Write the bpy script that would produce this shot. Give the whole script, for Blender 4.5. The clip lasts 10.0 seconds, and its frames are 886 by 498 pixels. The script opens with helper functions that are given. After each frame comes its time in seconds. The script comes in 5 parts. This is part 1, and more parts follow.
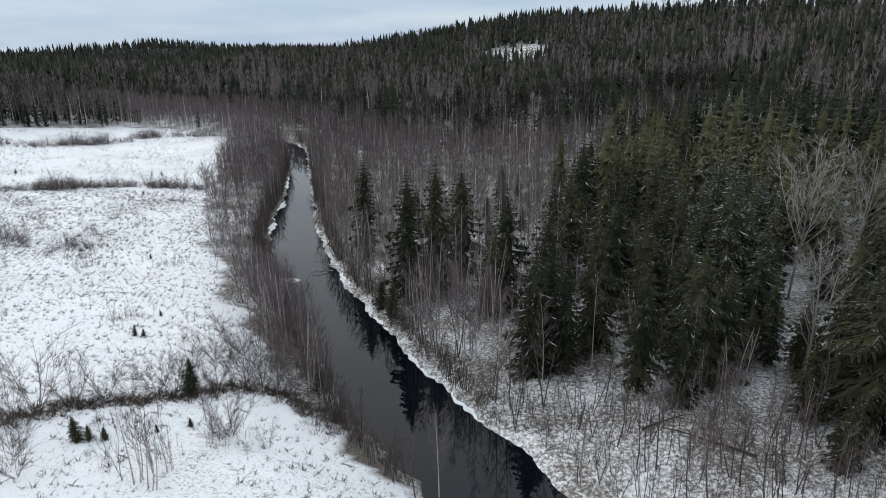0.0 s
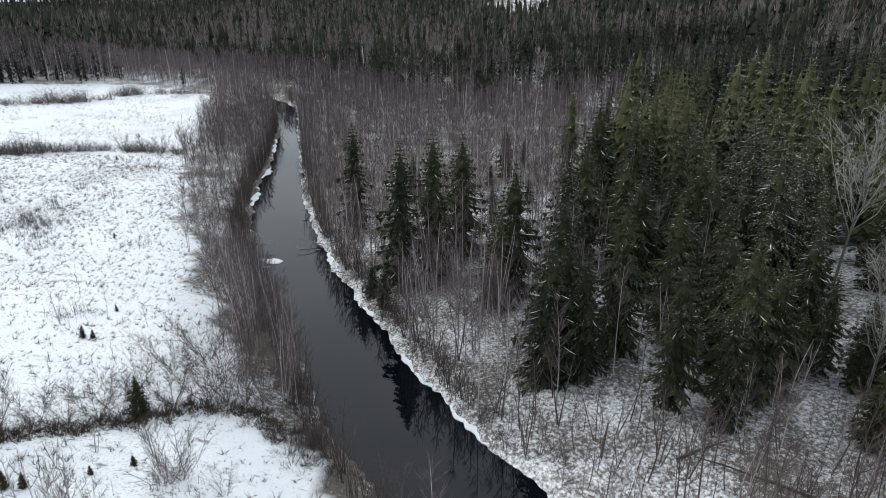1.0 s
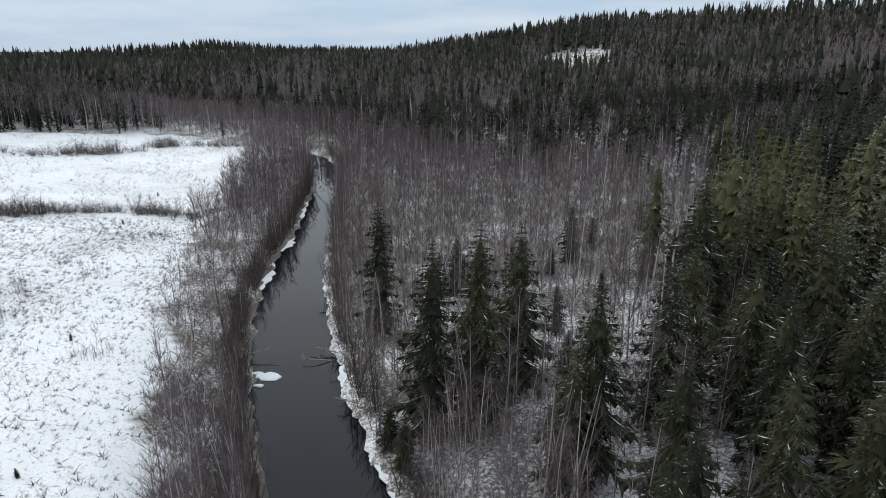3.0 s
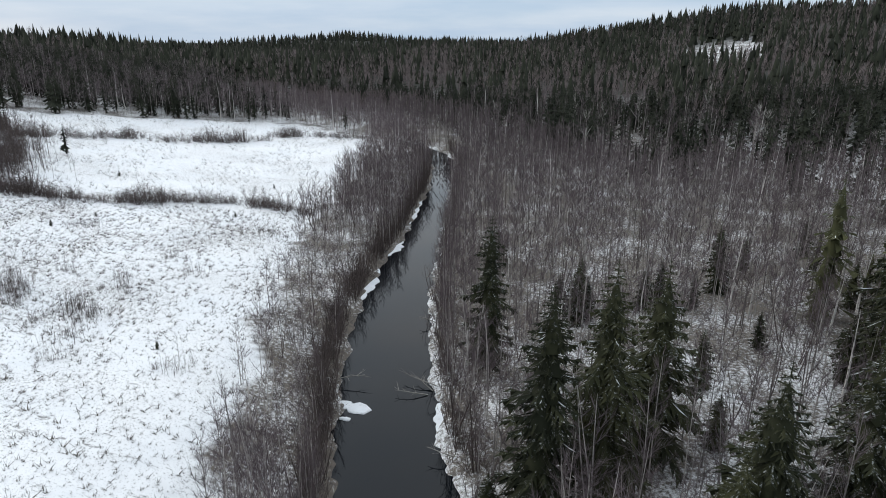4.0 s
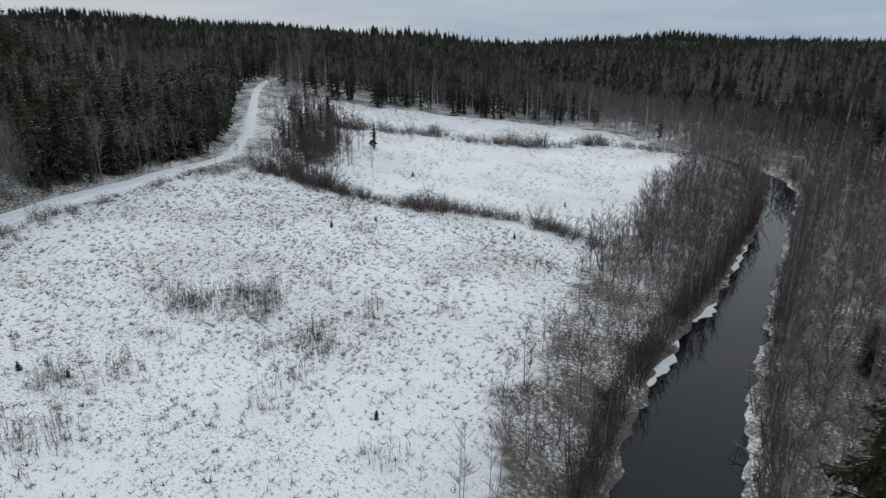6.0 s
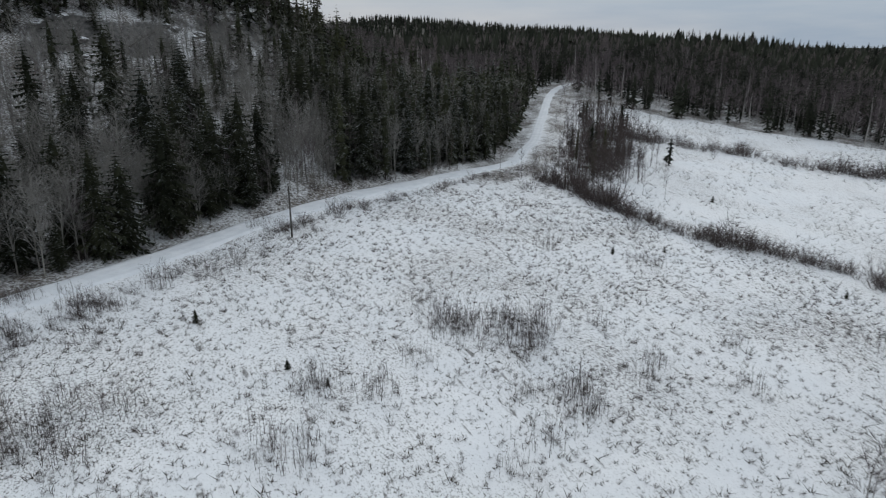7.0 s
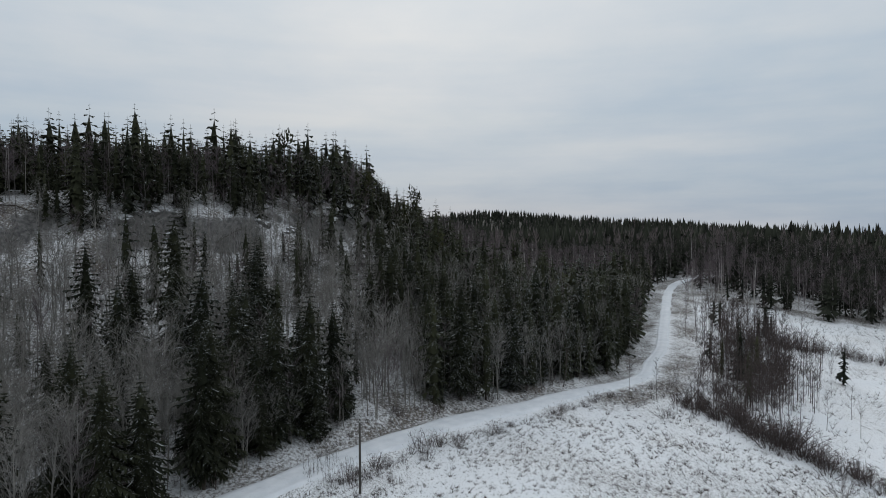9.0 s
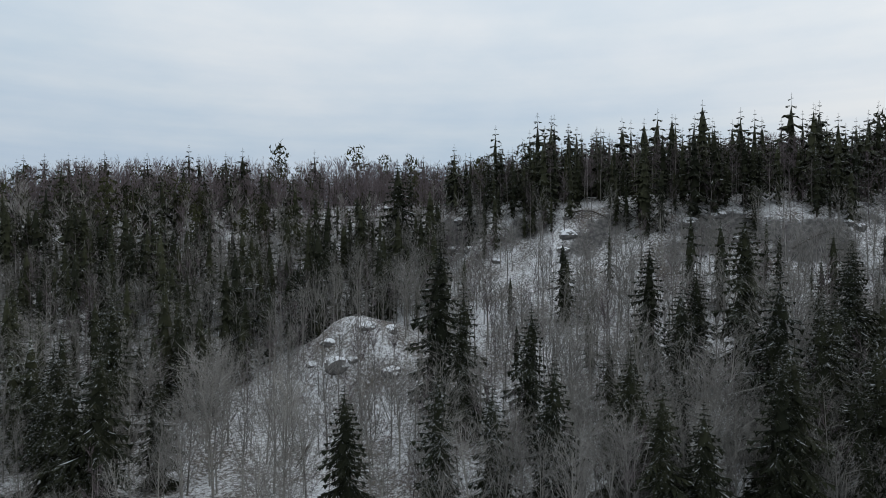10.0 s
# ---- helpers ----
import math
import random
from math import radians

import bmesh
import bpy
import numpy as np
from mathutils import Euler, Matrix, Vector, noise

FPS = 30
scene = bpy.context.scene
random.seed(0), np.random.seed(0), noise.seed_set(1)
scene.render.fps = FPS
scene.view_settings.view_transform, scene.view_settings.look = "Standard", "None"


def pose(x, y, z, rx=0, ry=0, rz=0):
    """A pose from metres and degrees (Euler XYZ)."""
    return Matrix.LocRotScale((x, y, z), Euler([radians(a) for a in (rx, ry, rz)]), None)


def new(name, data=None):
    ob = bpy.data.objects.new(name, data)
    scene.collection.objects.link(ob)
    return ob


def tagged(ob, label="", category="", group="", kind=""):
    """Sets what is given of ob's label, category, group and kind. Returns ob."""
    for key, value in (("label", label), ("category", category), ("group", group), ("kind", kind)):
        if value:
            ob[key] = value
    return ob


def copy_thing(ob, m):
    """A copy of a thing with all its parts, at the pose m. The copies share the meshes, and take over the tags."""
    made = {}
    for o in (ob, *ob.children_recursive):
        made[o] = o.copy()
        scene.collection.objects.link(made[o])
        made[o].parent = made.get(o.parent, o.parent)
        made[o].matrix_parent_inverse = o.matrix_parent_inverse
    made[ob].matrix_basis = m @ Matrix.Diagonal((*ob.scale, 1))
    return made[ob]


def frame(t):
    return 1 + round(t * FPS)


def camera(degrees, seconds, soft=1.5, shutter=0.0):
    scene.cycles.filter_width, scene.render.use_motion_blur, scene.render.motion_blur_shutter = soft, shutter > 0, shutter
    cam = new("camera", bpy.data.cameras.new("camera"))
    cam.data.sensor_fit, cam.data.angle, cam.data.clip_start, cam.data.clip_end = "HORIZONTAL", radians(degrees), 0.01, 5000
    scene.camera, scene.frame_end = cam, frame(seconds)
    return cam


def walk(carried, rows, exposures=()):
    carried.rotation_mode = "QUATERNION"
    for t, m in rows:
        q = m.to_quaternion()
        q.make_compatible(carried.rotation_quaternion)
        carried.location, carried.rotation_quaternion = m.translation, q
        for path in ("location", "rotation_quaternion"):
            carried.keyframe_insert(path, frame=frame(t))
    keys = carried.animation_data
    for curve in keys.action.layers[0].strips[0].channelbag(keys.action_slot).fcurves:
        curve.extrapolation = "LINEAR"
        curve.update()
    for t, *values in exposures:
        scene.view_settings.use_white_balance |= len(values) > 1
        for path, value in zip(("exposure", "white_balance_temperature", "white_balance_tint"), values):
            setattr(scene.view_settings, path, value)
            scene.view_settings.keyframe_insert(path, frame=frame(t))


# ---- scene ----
cam = camera(69.2, 10.0, soft=0.9, shutter=0.13)
PATH = [  # seconds, eye, yaw, pitch, roll
    (0, 0, 0, 32, 1.39, -18.26, 0.45),
    (0.5, -0.1, 5.89, 31.78, 1.39, -18.16, 0.37),
    (1, -0.15, 11.75, 31.57, 1.39, -22.16, 0.33),
    (1.5, -0.21, 17.98, 31.34, 1.33, -16.03, 0.25),
    (2, -0.3, 23.97, 31.08, 1.22, -8.64, 0.12),
    (2.2, -0.41, 26.41, 30.99, 1.19, -10.76, 0.07),
    (3.3, -1.17, 39.86, 30.52, 8.07, -18.45, -0.22),
    (3.5, -1.4, 42.26, 30.44, 9.29, -18.45, -0.27),
    (4, -2.89, 47.85, 30.27, 17.14, -18.56, -0.25),
    (4.5, -4.71, 53.52, 30.05, 17.23, -18.5, -0.33),
    (5, -6.94, 58.75, 29.85, 25.25, -18.54, -0.29),
    (5.5, -9.8, 63.72, 29.72, 32.79, -18.63, -0.25),
    (6, -13.16, 67.91, 29.56, 44.11, -18.64, -0.15),
    (6.2, -14.92, 68.97, 29.53, 49.06, -18.6, -0.14),
    (7.3, -25.19, 73.85, 29.4, 74.66, -18.57, -0.07),
    (7.5, -27.14, 74.64, 29.41, 77.07, -19.23, -0.06),
    (8, -32.82, 75.72, 29.76, 77.5, -21.99, -0.03),
    (8.3, -36.2, 76.31, 29.91, 77.45, -14.48, 0.01),
    (8.5, -38.48, 76.7, 29.95, 77.49, -9.31, 0.03),
    (9, -44.38, 77.77, 29.72, 77.33, -1.74, 0.17),
    (9.1, -45.61, 77.69, 29.66, 78.32, -1.71, 0.2),
    (9.3, -48.15, 77.25, 29.51, 93.19, -2.06, 0.26),
    (9.4, -49.4, 76.95, 29.45, 100.4, -1.4, 0.29),
    (9.5, -50.6, 76.64, 29.41, 110.84, -1.3, 0.32),
    (9.7, -52.84, 75.96, 29.4, 122.88, -1.11, 0.27),
    (10, -56.04, 74.8, 29.44, 124.61, -1.1, 0.19),
]
walk(cam, [(t, pose(x, y, z, 90 + pitch, roll, yaw)) for t, x, y, z, yaw, pitch, roll in PATH],
     [(0, 0.25), (0.5, 0.38), (1, 0.42), (1.5, 0.40), (2, 0.1), (2.6, 0.2), (3.5, 0.37), (4.5, 0.17), (6.0, -0.22), (7.4, -0.38), (8.1, -0.45), (8.5, -0.36), (9.1, -0.34), (9.5, -0.17), (10.0, -0.07)])

# ---- sky and light ----
def nodes_of(owner):
    owner.use_nodes = True
    owner.node_tree.nodes.clear()
    return owner.node_tree.nodes, owner.node_tree.links


SUN_HEIGHT, SUN_ROUND = 24, -78   # degrees above the horizon; clockwise from +y
world = bpy.data.worlds.new("overcast_sky")
scene.world = world
N, L = nodes_of(world)
sky = N.new("ShaderNodeTexSky")
sky.sky_type, sky.sun_disc = "NISHITA", False
sky.sun_elevation, sky.sun_rotation = radians(SUN_HEIGHT), radians(SUN_ROUND)
coord, split = N.new("ShaderNodeTexCoord"), N.new("ShaderNodeSeparateXYZ")
L.new(coord.outputs["Generated"], split.inputs[0])
# the cloud deck: flat layers, brighter overhead
deck = N.new("ShaderNodeValToRGB")
deck.color_ramp.elements[0].position, deck.color_ramp.elements[0].color = 0.0, (0.44, 0.53, 0.64, 1)
deck.color_ramp.elements[1].position, deck.color_ramp.elements[1].color = 1.0, (0.92, 0.985, 1.06, 1)
for at, c in ((0.06, (0.46, 0.55, 0.66)), (0.16, (0.60, 0.67, 0.74)), (0.32, (0.75, 0.81, 0.86))):
    e = deck.color_ramp.elements.new(at)
    e.color = (*c, 1)
L.new(split.outputs["Z"], deck.inputs[0])
lift, flat = N.new("ShaderNodeMath"), N.new("ShaderNodeVectorMath")
lift.operation, lift.inputs[1].default_value = "ADD", 0.16
L.new(split.outputs["Z"], lift.inputs[0])
# low stratus in long thin bands
thin, bands, low = N.new("ShaderNodeMapping"), N.new("ShaderNodeTexNoise"), N.new("ShaderNodeValToRGB")
thin.inputs["Scale"].default_value = (1.3, 1.3, 26)
bands.inputs["Scale"].default_value, bands.inputs["Detail"].default_value = 1.0, 5
L.new(coord.outputs["Generated"], thin.inputs["Vector"])
L.new(thin.outputs[0], bands.inputs["Vector"])
low.color_ramp.elements[0].position, low.color_ramp.elements[0].color = 0.36, (0.82, 0.89, 0.97, 1)
low.color_ramp.elements[1].position, low.color_ramp.elements[1].color = 0.66, (1.10, 1.07, 1.04, 1)
L.new(bands.outputs["Fac"], low.inputs[0])
fade = N.new("ShaderNodeMapRange")
fade.inputs["From Min"].default_value, fade.inputs["From Max"].default_value = 0.02, 0.34
fade.inputs["To Min"].default_value, fade.inputs["To Max"].default_value = 0.8, 0.12
L.new(split.outputs["Z"], fade.inputs["Value"])
layer = N.new("ShaderNodeMix")
layer.data_type, layer.blend_type = "RGBA", "MULTIPLY"
L.new(fade.outputs[0], layer.inputs["Factor"])
flat.operation = "DIVIDE"
L.new(coord.outputs["Generated"], flat.inputs[0])
L.new(lift.outputs[0], flat.inputs[1])
clouds = N.new("ShaderNodeTexNoise")
clouds.inputs["Scale"].default_value, clouds.inputs["Detail"].default_value, clouds.inputs["Roughness"].default_value = 0.9, 6, 0.55
L.new(flat.outputs[0], clouds.inputs["Vector"])
tone = N.new("ShaderNodeValToRGB")
tone.color_ramp.elements[0].position, tone.color_ramp.elements[0].color = 0.34, (0.84, 0.90, 0.95, 1)
tone.color_ramp.elements[1].position, tone.color_ramp.elements[1].color = 0.66, (1.10, 1.06, 1.03, 1)
L.new(clouds.outputs["Fac"], tone.inputs[0])
mul = N.new("ShaderNodeMix")
mul.data_type, mul.blend_type = "RGBA", "MULTIPLY"
mul.inputs["Factor"].default_value = 1.0
L.new(deck.outputs[0], mul.inputs["A"])
L.new(tone.outputs[0], mul.inputs["B"])
back, clear, both = N.new("ShaderNodeBackground"), N.new("ShaderNodeBackground"), N.new("ShaderNodeAddShader")
back.inputs["Strength"].default_value, clear.inputs["Strength"].default_value = 0.95, 0.008
L.new(mul.outputs["Result"], layer.inputs["A"])
L.new(low.outputs[0], layer.inputs["B"])
L.new(layer.outputs["Result"], back.inputs["Color"])
L.new(sky.outputs[0], clear.inputs["Color"])
out = N.new("ShaderNodeOutputWorld")
L.new(back.outputs[0], both.inputs[0])
L.new(clear.outputs[0], both.inputs[1])
L.new(both.outputs[0], out.inputs["Surface"])

sun = new("sun", bpy.data.lights.new("sun", "SUN"))
sun.data.energy, sun.data.angle, sun.data.color = 1.1, radians(25), (1.0, 0.96, 0.9)
sun.matrix_world = pose(0, 0, 200, 90 - SUN_HEIGHT, 0, 180 - SUN_ROUND)
scene.view_settings.exposure = 0.0


# ---- materials ----
def material(name, rough=0.85, gloss=0.5):
    m = bpy.data.materials.new(name)
    n, l = nodes_of(m)
    bsdf, o = n.new("ShaderNodeBsdfPrincipled"), n.new("ShaderNodeOutputMaterial")
    bsdf.inputs["Roughness"].default_value, bsdf.inputs["Specular IOR Level"].default_value = rough, gloss
    l.new(bsdf.outputs[0], o.inputs["Surface"])
    return m, n, l, bsdf


def place(n, l, stretch=(1, 1, 1), local=False):
    c, mp = n.new("ShaderNodeTexCoord" if local else "ShaderNodeNewGeometry"), n.new("ShaderNodeMapping")
    mp.inputs["Scale"].default_value = stretch
    l.new(c.outputs["Object" if local else "Position"], mp.inputs["Vector"])
    return mp.outputs[0]


def grain(n, l, where, scale, detail=4, rough=0.55):
    t = n.new("ShaderNodeTexNoise")
    t.inputs["Scale"].default_value, t.inputs["Detail"].default_value, t.inputs["Roughness"].default_value = scale, detail, rough
    l.new(where, t.inputs["Vector"])
    return t.outputs["Fac"]


def steps(n, l, value, *stops):
    r = n.new("ShaderNodeValToRGB")
    while len(r.color_ramp.elements) < len(stops):
        r.color_ramp.elements.new(0.5)
    for e, (at, c) in zip(r.color_ramp.elements, stops):
        e.position, e.color = at, (*(c if isinstance(c, tuple) else (c, c, c)), 1)
    l.new(value, r.inputs[0])
    return r.outputs[0]


def blend(n, l, fac, a, b, how="MIX"):
    m = n.new("ShaderNodeMix")
    m.data_type, m.blend_type = "RGBA", how
    for slot, v in (("Factor", fac), ("A", a), ("B", b)):
        if isinstance(v, (int, float)):
            m.inputs[slot].default_value = v
        elif isinstance(v, tuple):
            m.inputs[slot].default_value = (*v, 1)
        else:
            l.new(v, m.inputs[slot])
    return m.outputs["Result"]


def sums(n, l, how, a, b):
    m = n.new("ShaderNodeMath")
    m.operation = how
    for i, v in enumerate((a, b)):
        if isinstance(v, (int, float)):
            m.inputs[i].default_value = v
        else:
            l.new(v, m.inputs[i])
    return m.outputs[0]


def bumped(n, l, bsdf, value, strength, distance):
    b = n.new("ShaderNodeBump")
    b.inputs["Strength"].default_value, b.inputs["Distance"].default_value = strength, distance
    l.new(value, b.inputs["Height"])
    l.new(b.outputs[0], bsdf.inputs["Normal"])


def up_facing(n, l):
    g, s = n.new("ShaderNodeNewGeometry"), n.new("ShaderNodeSeparateXYZ")
    l.new(g.outputs["Normal"], s.inputs[0])
    return sums(n, l, "ABSOLUTE", s.outputs["Z"], 0)


def ground_material():
    m, n, l, b = material("snowy_ground", 0.85, 0.2)
    p = place(n, l)
    attr = n.new("ShaderNodeAttribute")
    attr.attribute_name = "wood"
    wood = attr.outputs["Fac"]
    snow = steps(n, l, grain(n, l, p, 0.12, 3), (0.3, (0.80, 0.82, 0.84)), (0.7, (0.88, 0.89, 0.90)))
    grass = steps(n, l, grain(n, l, p, 3.0, 3), (0.3, (0.022, 0.020, 0.017)), (0.7, (0.085, 0.072, 0.054)))
    # stubble that pokes through thin snow, in drifts and wind-combed streaks
    tufts = grain(n, l, place(n, l, (0.85, 1.2, 1.0)), 4.6, 10, 0.85)
    drifts = grain(n, l, p, 0.06, 4, 0.6)
    cover = sums(n, l, "ADD", sums(n, l, "MULTIPLY", tufts, 0.8), sums(n, l, "MULTIPLY", drifts, 0.17))
    rough = n.new("ShaderNodeAttribute")
    rough.attribute_name = "rough"
    cover = sums(n, l, "ADD", cover, sums(n, l, "MULTIPLY", rough.outputs["Fac"], 0.017))
    bare = steps(n, l, cover, (0.537, 0.0), (0.562, 1.0))
    clumps = steps(n, l, grain(n, l, place(n, l, (0.6, 1.7, 1.0)), 0.55, 6, 0.72), (0.60, 0.0), (0.68, 0.75))
    bare = sums(n, l, "MAXIMUM", bare, clumps)
    tint = steps(n, l, grain(n, l, p, 0.03, 4, 0.65), (0.40, 0.0), (0.70, 0.09))
    meadow = blend(n, l, bare, blend(n, l, tint, snow, (0.42, 0.37, 0.29)), grass)
    # under the trees: litter, dead grass and twigs break the snow
    litter = grain(n, l, p, 2.6, 8, 0.8)
    floor_ = steps(n, l, grain(n, l, p, 2.3, 4), (0.3, (0.045, 0.036, 0.028)), (0.75, (0.15, 0.12, 0.09)))
    thicket = n.new("ShaderNodeAttribute")
    thicket.attribute_name = "thicket"
    litter = sums(n, l, "ADD", litter, sums(n, l, "MULTIPLY", thicket.outputs["Fac"], 0.075))
    patch = steps(n, l, sums(n, l, "ADD", litter, sums(n, l, "MULTIPLY", grain(n, l, p, 0.15, 2), 0.35)), (0.585, 0.04), (0.74, 0.95))
    under = blend(n, l, patch, snow, floor_)
    # bare rock on steep ground
    steep = steps(n, l, sums(n, l, "ADD", up_facing(n, l), sums(n, l, "MULTIPLY", grain(n, l, p, 0.5, 5), 0.3)), (0.74, 1.0), (0.82, 0.0))
    rock = steps(n, l, grain(n, l, p, 1.4, 6), (0.3, (0.06, 0.06, 0.06)), (0.7, (0.22, 0.21, 0.20)))
    # distant wood floor: darkness of dense woods put into the colour, hiding white gaps
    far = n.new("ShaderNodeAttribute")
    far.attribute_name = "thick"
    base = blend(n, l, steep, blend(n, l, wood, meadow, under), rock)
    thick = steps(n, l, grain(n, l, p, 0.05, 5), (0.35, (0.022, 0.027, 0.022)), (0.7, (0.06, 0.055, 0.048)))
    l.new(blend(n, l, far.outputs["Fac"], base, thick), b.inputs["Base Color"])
    bumped(n, l, b, sums(n, l, "ADD", grain(n, l, p, 4, 6, 0.7), sums(n, l, "MULTIPLY", grain(n, l, p, 0.7, 3), 2.0)), 0.4, 0.10)
    return m


def snow_material(name, dirt=0.0):
    m, n, l, b = material(name, 0.75)
    p = place(n, l)
    c = steps(n, l, grain(n, l, p, 0.5, 5), (0.3, (0.70, 0.73, 0.76)), (0.7, (0.84, 0.86, 0.88)))
    spots = steps(n, l, grain(n, l, p, 2.2, 6, 0.7), (0.56, 0.0), (0.68, dirt))
    l.new(blend(n, l, spots, c, (0.18, 0.15, 0.12)), b.inputs["Base Color"])
    bumped(n, l, b, grain(n, l, p, 3, 5), 0.5, 0.06)
    return m


def water_material():
    m, n, l, b = material("river_water", 0.02, 0.54)
    p = place(n, l, (1, 0.5, 1))
    l.new(steps(n, l, grain(n, l, p, 0.08, 3), (0.3, (0.002, 0.003, 0.005)), (0.7, (0.004, 0.0055, 0.008))), b.inputs["Base Color"])
    b.inputs["IOR"].default_value = 1.33
    l.new(steps(n, l, grain(n, l, place(n, l), 0.05, 4), (0.35, 0.004), (0.7, 0.03)), b.inputs["Roughness"])
    bumped(n, l, b, sums(n, l, "ADD", grain(n, l, p, 1.6, 3), sums(n, l, "MULTIPLY", grain(n, l, p, 0.3, 2), 3.0)), 0.012, 0.05)
    return m


def needle_material(name, dark, light, snow_amount):
    m, n, l, b = material(name, 0.8, 0.08)
    p = place(n, l)
    info, isl = n.new("ShaderNodeObjectInfo"), n.new("ShaderNodeNewGeometry")
    one = n.new("ShaderNodeAttribute")
    one.attribute_name = "tone"
    tone = sums(n, l, "ADD", sums(n, l, "MULTIPLY", grain(n, l, p, 0.20, 2), 0.45), sums(n, l, "MULTIPLY", isl.outputs["Random Per Island"], 0.24))
    tone = sums(n, l, "ADD", tone, sums(n, l, "MULTIPLY", info.outputs["Random"], 0.25))
    tone = sums(n, l, "ADD", tone, sums(n, l, "MULTIPLY", one.outputs["Fac"], 0.45))
    c = steps(n, l, tone, (0.30, dark), (1.0, light))
    where = sums(n, l, "ADD", grain(n, l, p, 3.4, 5, 0.75), sums(n, l, "MULTIPLY", up_facing(n, l), 0.20))
    where = sums(n, l, "ADD", where, sums(n, l, "MULTIPLY", grain(n, l, p, 0.03, 2), 0.25))
    s = steps(n, l, where, (0.91 - snow_amount, 0.0), (1.03 - snow_amount, 0.6))
    l.new(blend(n, l, s, c, (0.72, 0.75, 0.78)), b.inputs["Base Color"])
    return m


def bark_material(name, dark, light, marks, rim=0.0):
    m, n, l, b = material(name, 0.9, 0.12)
    info = n.new("ShaderNodeObjectInfo")
    g = n.new("ShaderNodeNewGeometry")
    p = place(n, l, (1, 1, 0.35))
    tone = sums(n, l, "ADD", sums(n, l, "MULTIPLY", grain(n, l, place(n, l), 0.22, 2), 0.6), sums(n, l, "MULTIPLY", info.outputs["Random"], 0.25))
    tone = sums(n, l, "ADD", tone, sums(n, l, "MULTIPLY", g.outputs["Random Per Island"], 0.30))
    c = steps(n, l, tone, (0.30, dark), (0.90, light))
    c = blend(n, l, steps(n, l, grain(n, l, p, 5, 5, 0.7), (0.55, 0.0), (0.66, marks)), c, (0.035, 0.03, 0.027))
    if rim:
        w = sums(n, l, "ADD", grain(n, l, place(n, l), 1.2, 4, 0.7), sums(n, l, "MULTIPLY", up_facing(n, l), 0.25))
        c = blend(n, l, steps(n, l, w, (0.80 - rim, 0.0), (0.86 - rim, 0.8)), c, (0.72, 0.75, 0.78))
    l.new(c, b.inputs["Base Color"])
    bumped(n, l, b, grain(n, l, p, 12, 4), 0.5, 0.02)
    return m


def plain_material(name, a, c, scale=3.0, rough=0.8, metal=0.0):
    m, n, l, b = material(name, rough)
    p = place(n, l)
    l.new(steps(n, l, grain(n, l, p, scale, 5), (0.3, a), (0.7, c)), b.inputs["Base Color"])
    b.inputs["Metallic"].default_value = metal
    bumped(n, l, b, grain(n, l, p, scale * 4, 4), 0.3, 0.02)
    return m


GROUND, ROAD, SNOW, WET = ground_material(), snow_material("packed_road_snow", 0.12), snow_material("bank_snow", 0.25), water_material()
NEEDLES = needle_material("spruce_needles", (0.017, 0.0195, 0.0120), (0.074, 0.076, 0.036), 0.03)
NEEDLES_FROST = needle_material("frosted_spruce_needles", (0.015, 0.0175, 0.011), (0.052, 0.055, 0.031), 0.04)
# darker, cooler copy of the needle colour: distance haze put into the base colour
FAR_TINTED_NEEDLES = needle_material("far_tinted_spruce_needles", (0.009, 0.0108, 0.0082), (0.036, 0.040, 0.028), -0.10)
SPRUCE_BARK = bark_material("spruce_bark", (0.045, 0.036, 0.028), (0.12, 0.10, 0.085), 0.5)
BIRCH_BARK = bark_material("birch_bark", (0.075, 0.066, 0.063), (0.60, 0.56, 0.53), 0.5)
PALE_BARK = bark_material("pale_birch_bark", (0.30, 0.28, 0.265), (0.72, 0.69, 0.66), 0.35)
BIRCH_TWIGS = bark_material("birch_twigs", (0.080, 0.064, 0.068), (0.205, 0.170, 0.178), 0.0)
ASPEN_BARK = bark_material("aspen_bark", (0.13, 0.123, 0.11), (0.42, 0.40, 0.365), 0.5, 0.0)
ASPEN_TWIGS = bark_material("aspen_twigs", (0.12, 0.114, 0.104), (0.40, 0.385, 0.36), 0.0, 0.03)
SHRUB_TWIGS = bark_material("shrub_twigs", (0.060, 0.048, 0.046), (0.165, 0.136, 0.128), 0.0)
BOUGH_SNOW = snow_material("snow_on_boughs", 0.3)
DRY_GRASS = bark_material("dry_grass", (0.036, 0.030, 0.025), (0.12, 0.098, 0.072), 0.0)
POLE_WOOD = plain_material("weathered_pole_wood", (0.035, 0.032, 0.03), (0.10, 0.09, 0.08), 6)
FAR_TWIGS = bark_material("far_twigs", (0.092, 0.074, 0.073), (0.225, 0.187, 0.184), 0.0)
PORCELAIN = plain_material("white_porcelain", (0.55, 0.55, 0.53), (0.66, 0.66, 0.64), 9, 0.3)


# ---- mesh helpers ----
def mesh_of(name, v, f, mats, index=None):
    """A triangle mesh from arrays of points and faces."""
    v, f = np.asarray(v, np.float32), np.asarray(f, np.int32)
    me = bpy.data.meshes.new(name)
    me.vertices.add(len(v))
    me.vertices.foreach_set("co", v.ravel())
    k = f.shape[1]
    me.loops.add(f.size)
    me.loops.foreach_set("vertex_index", f.ravel())
    me.polygons.add(len(f))
    me.polygons.foreach_set("loop_start", np.arange(0, f.size, k, dtype=np.int32))
    for m in mats:
        me.materials.append(m)
    if index is not None:
        me.polygons.foreach_set("material_index", np.asarray(index, np.int32))
    me.update(calc_edges=True)
    return me


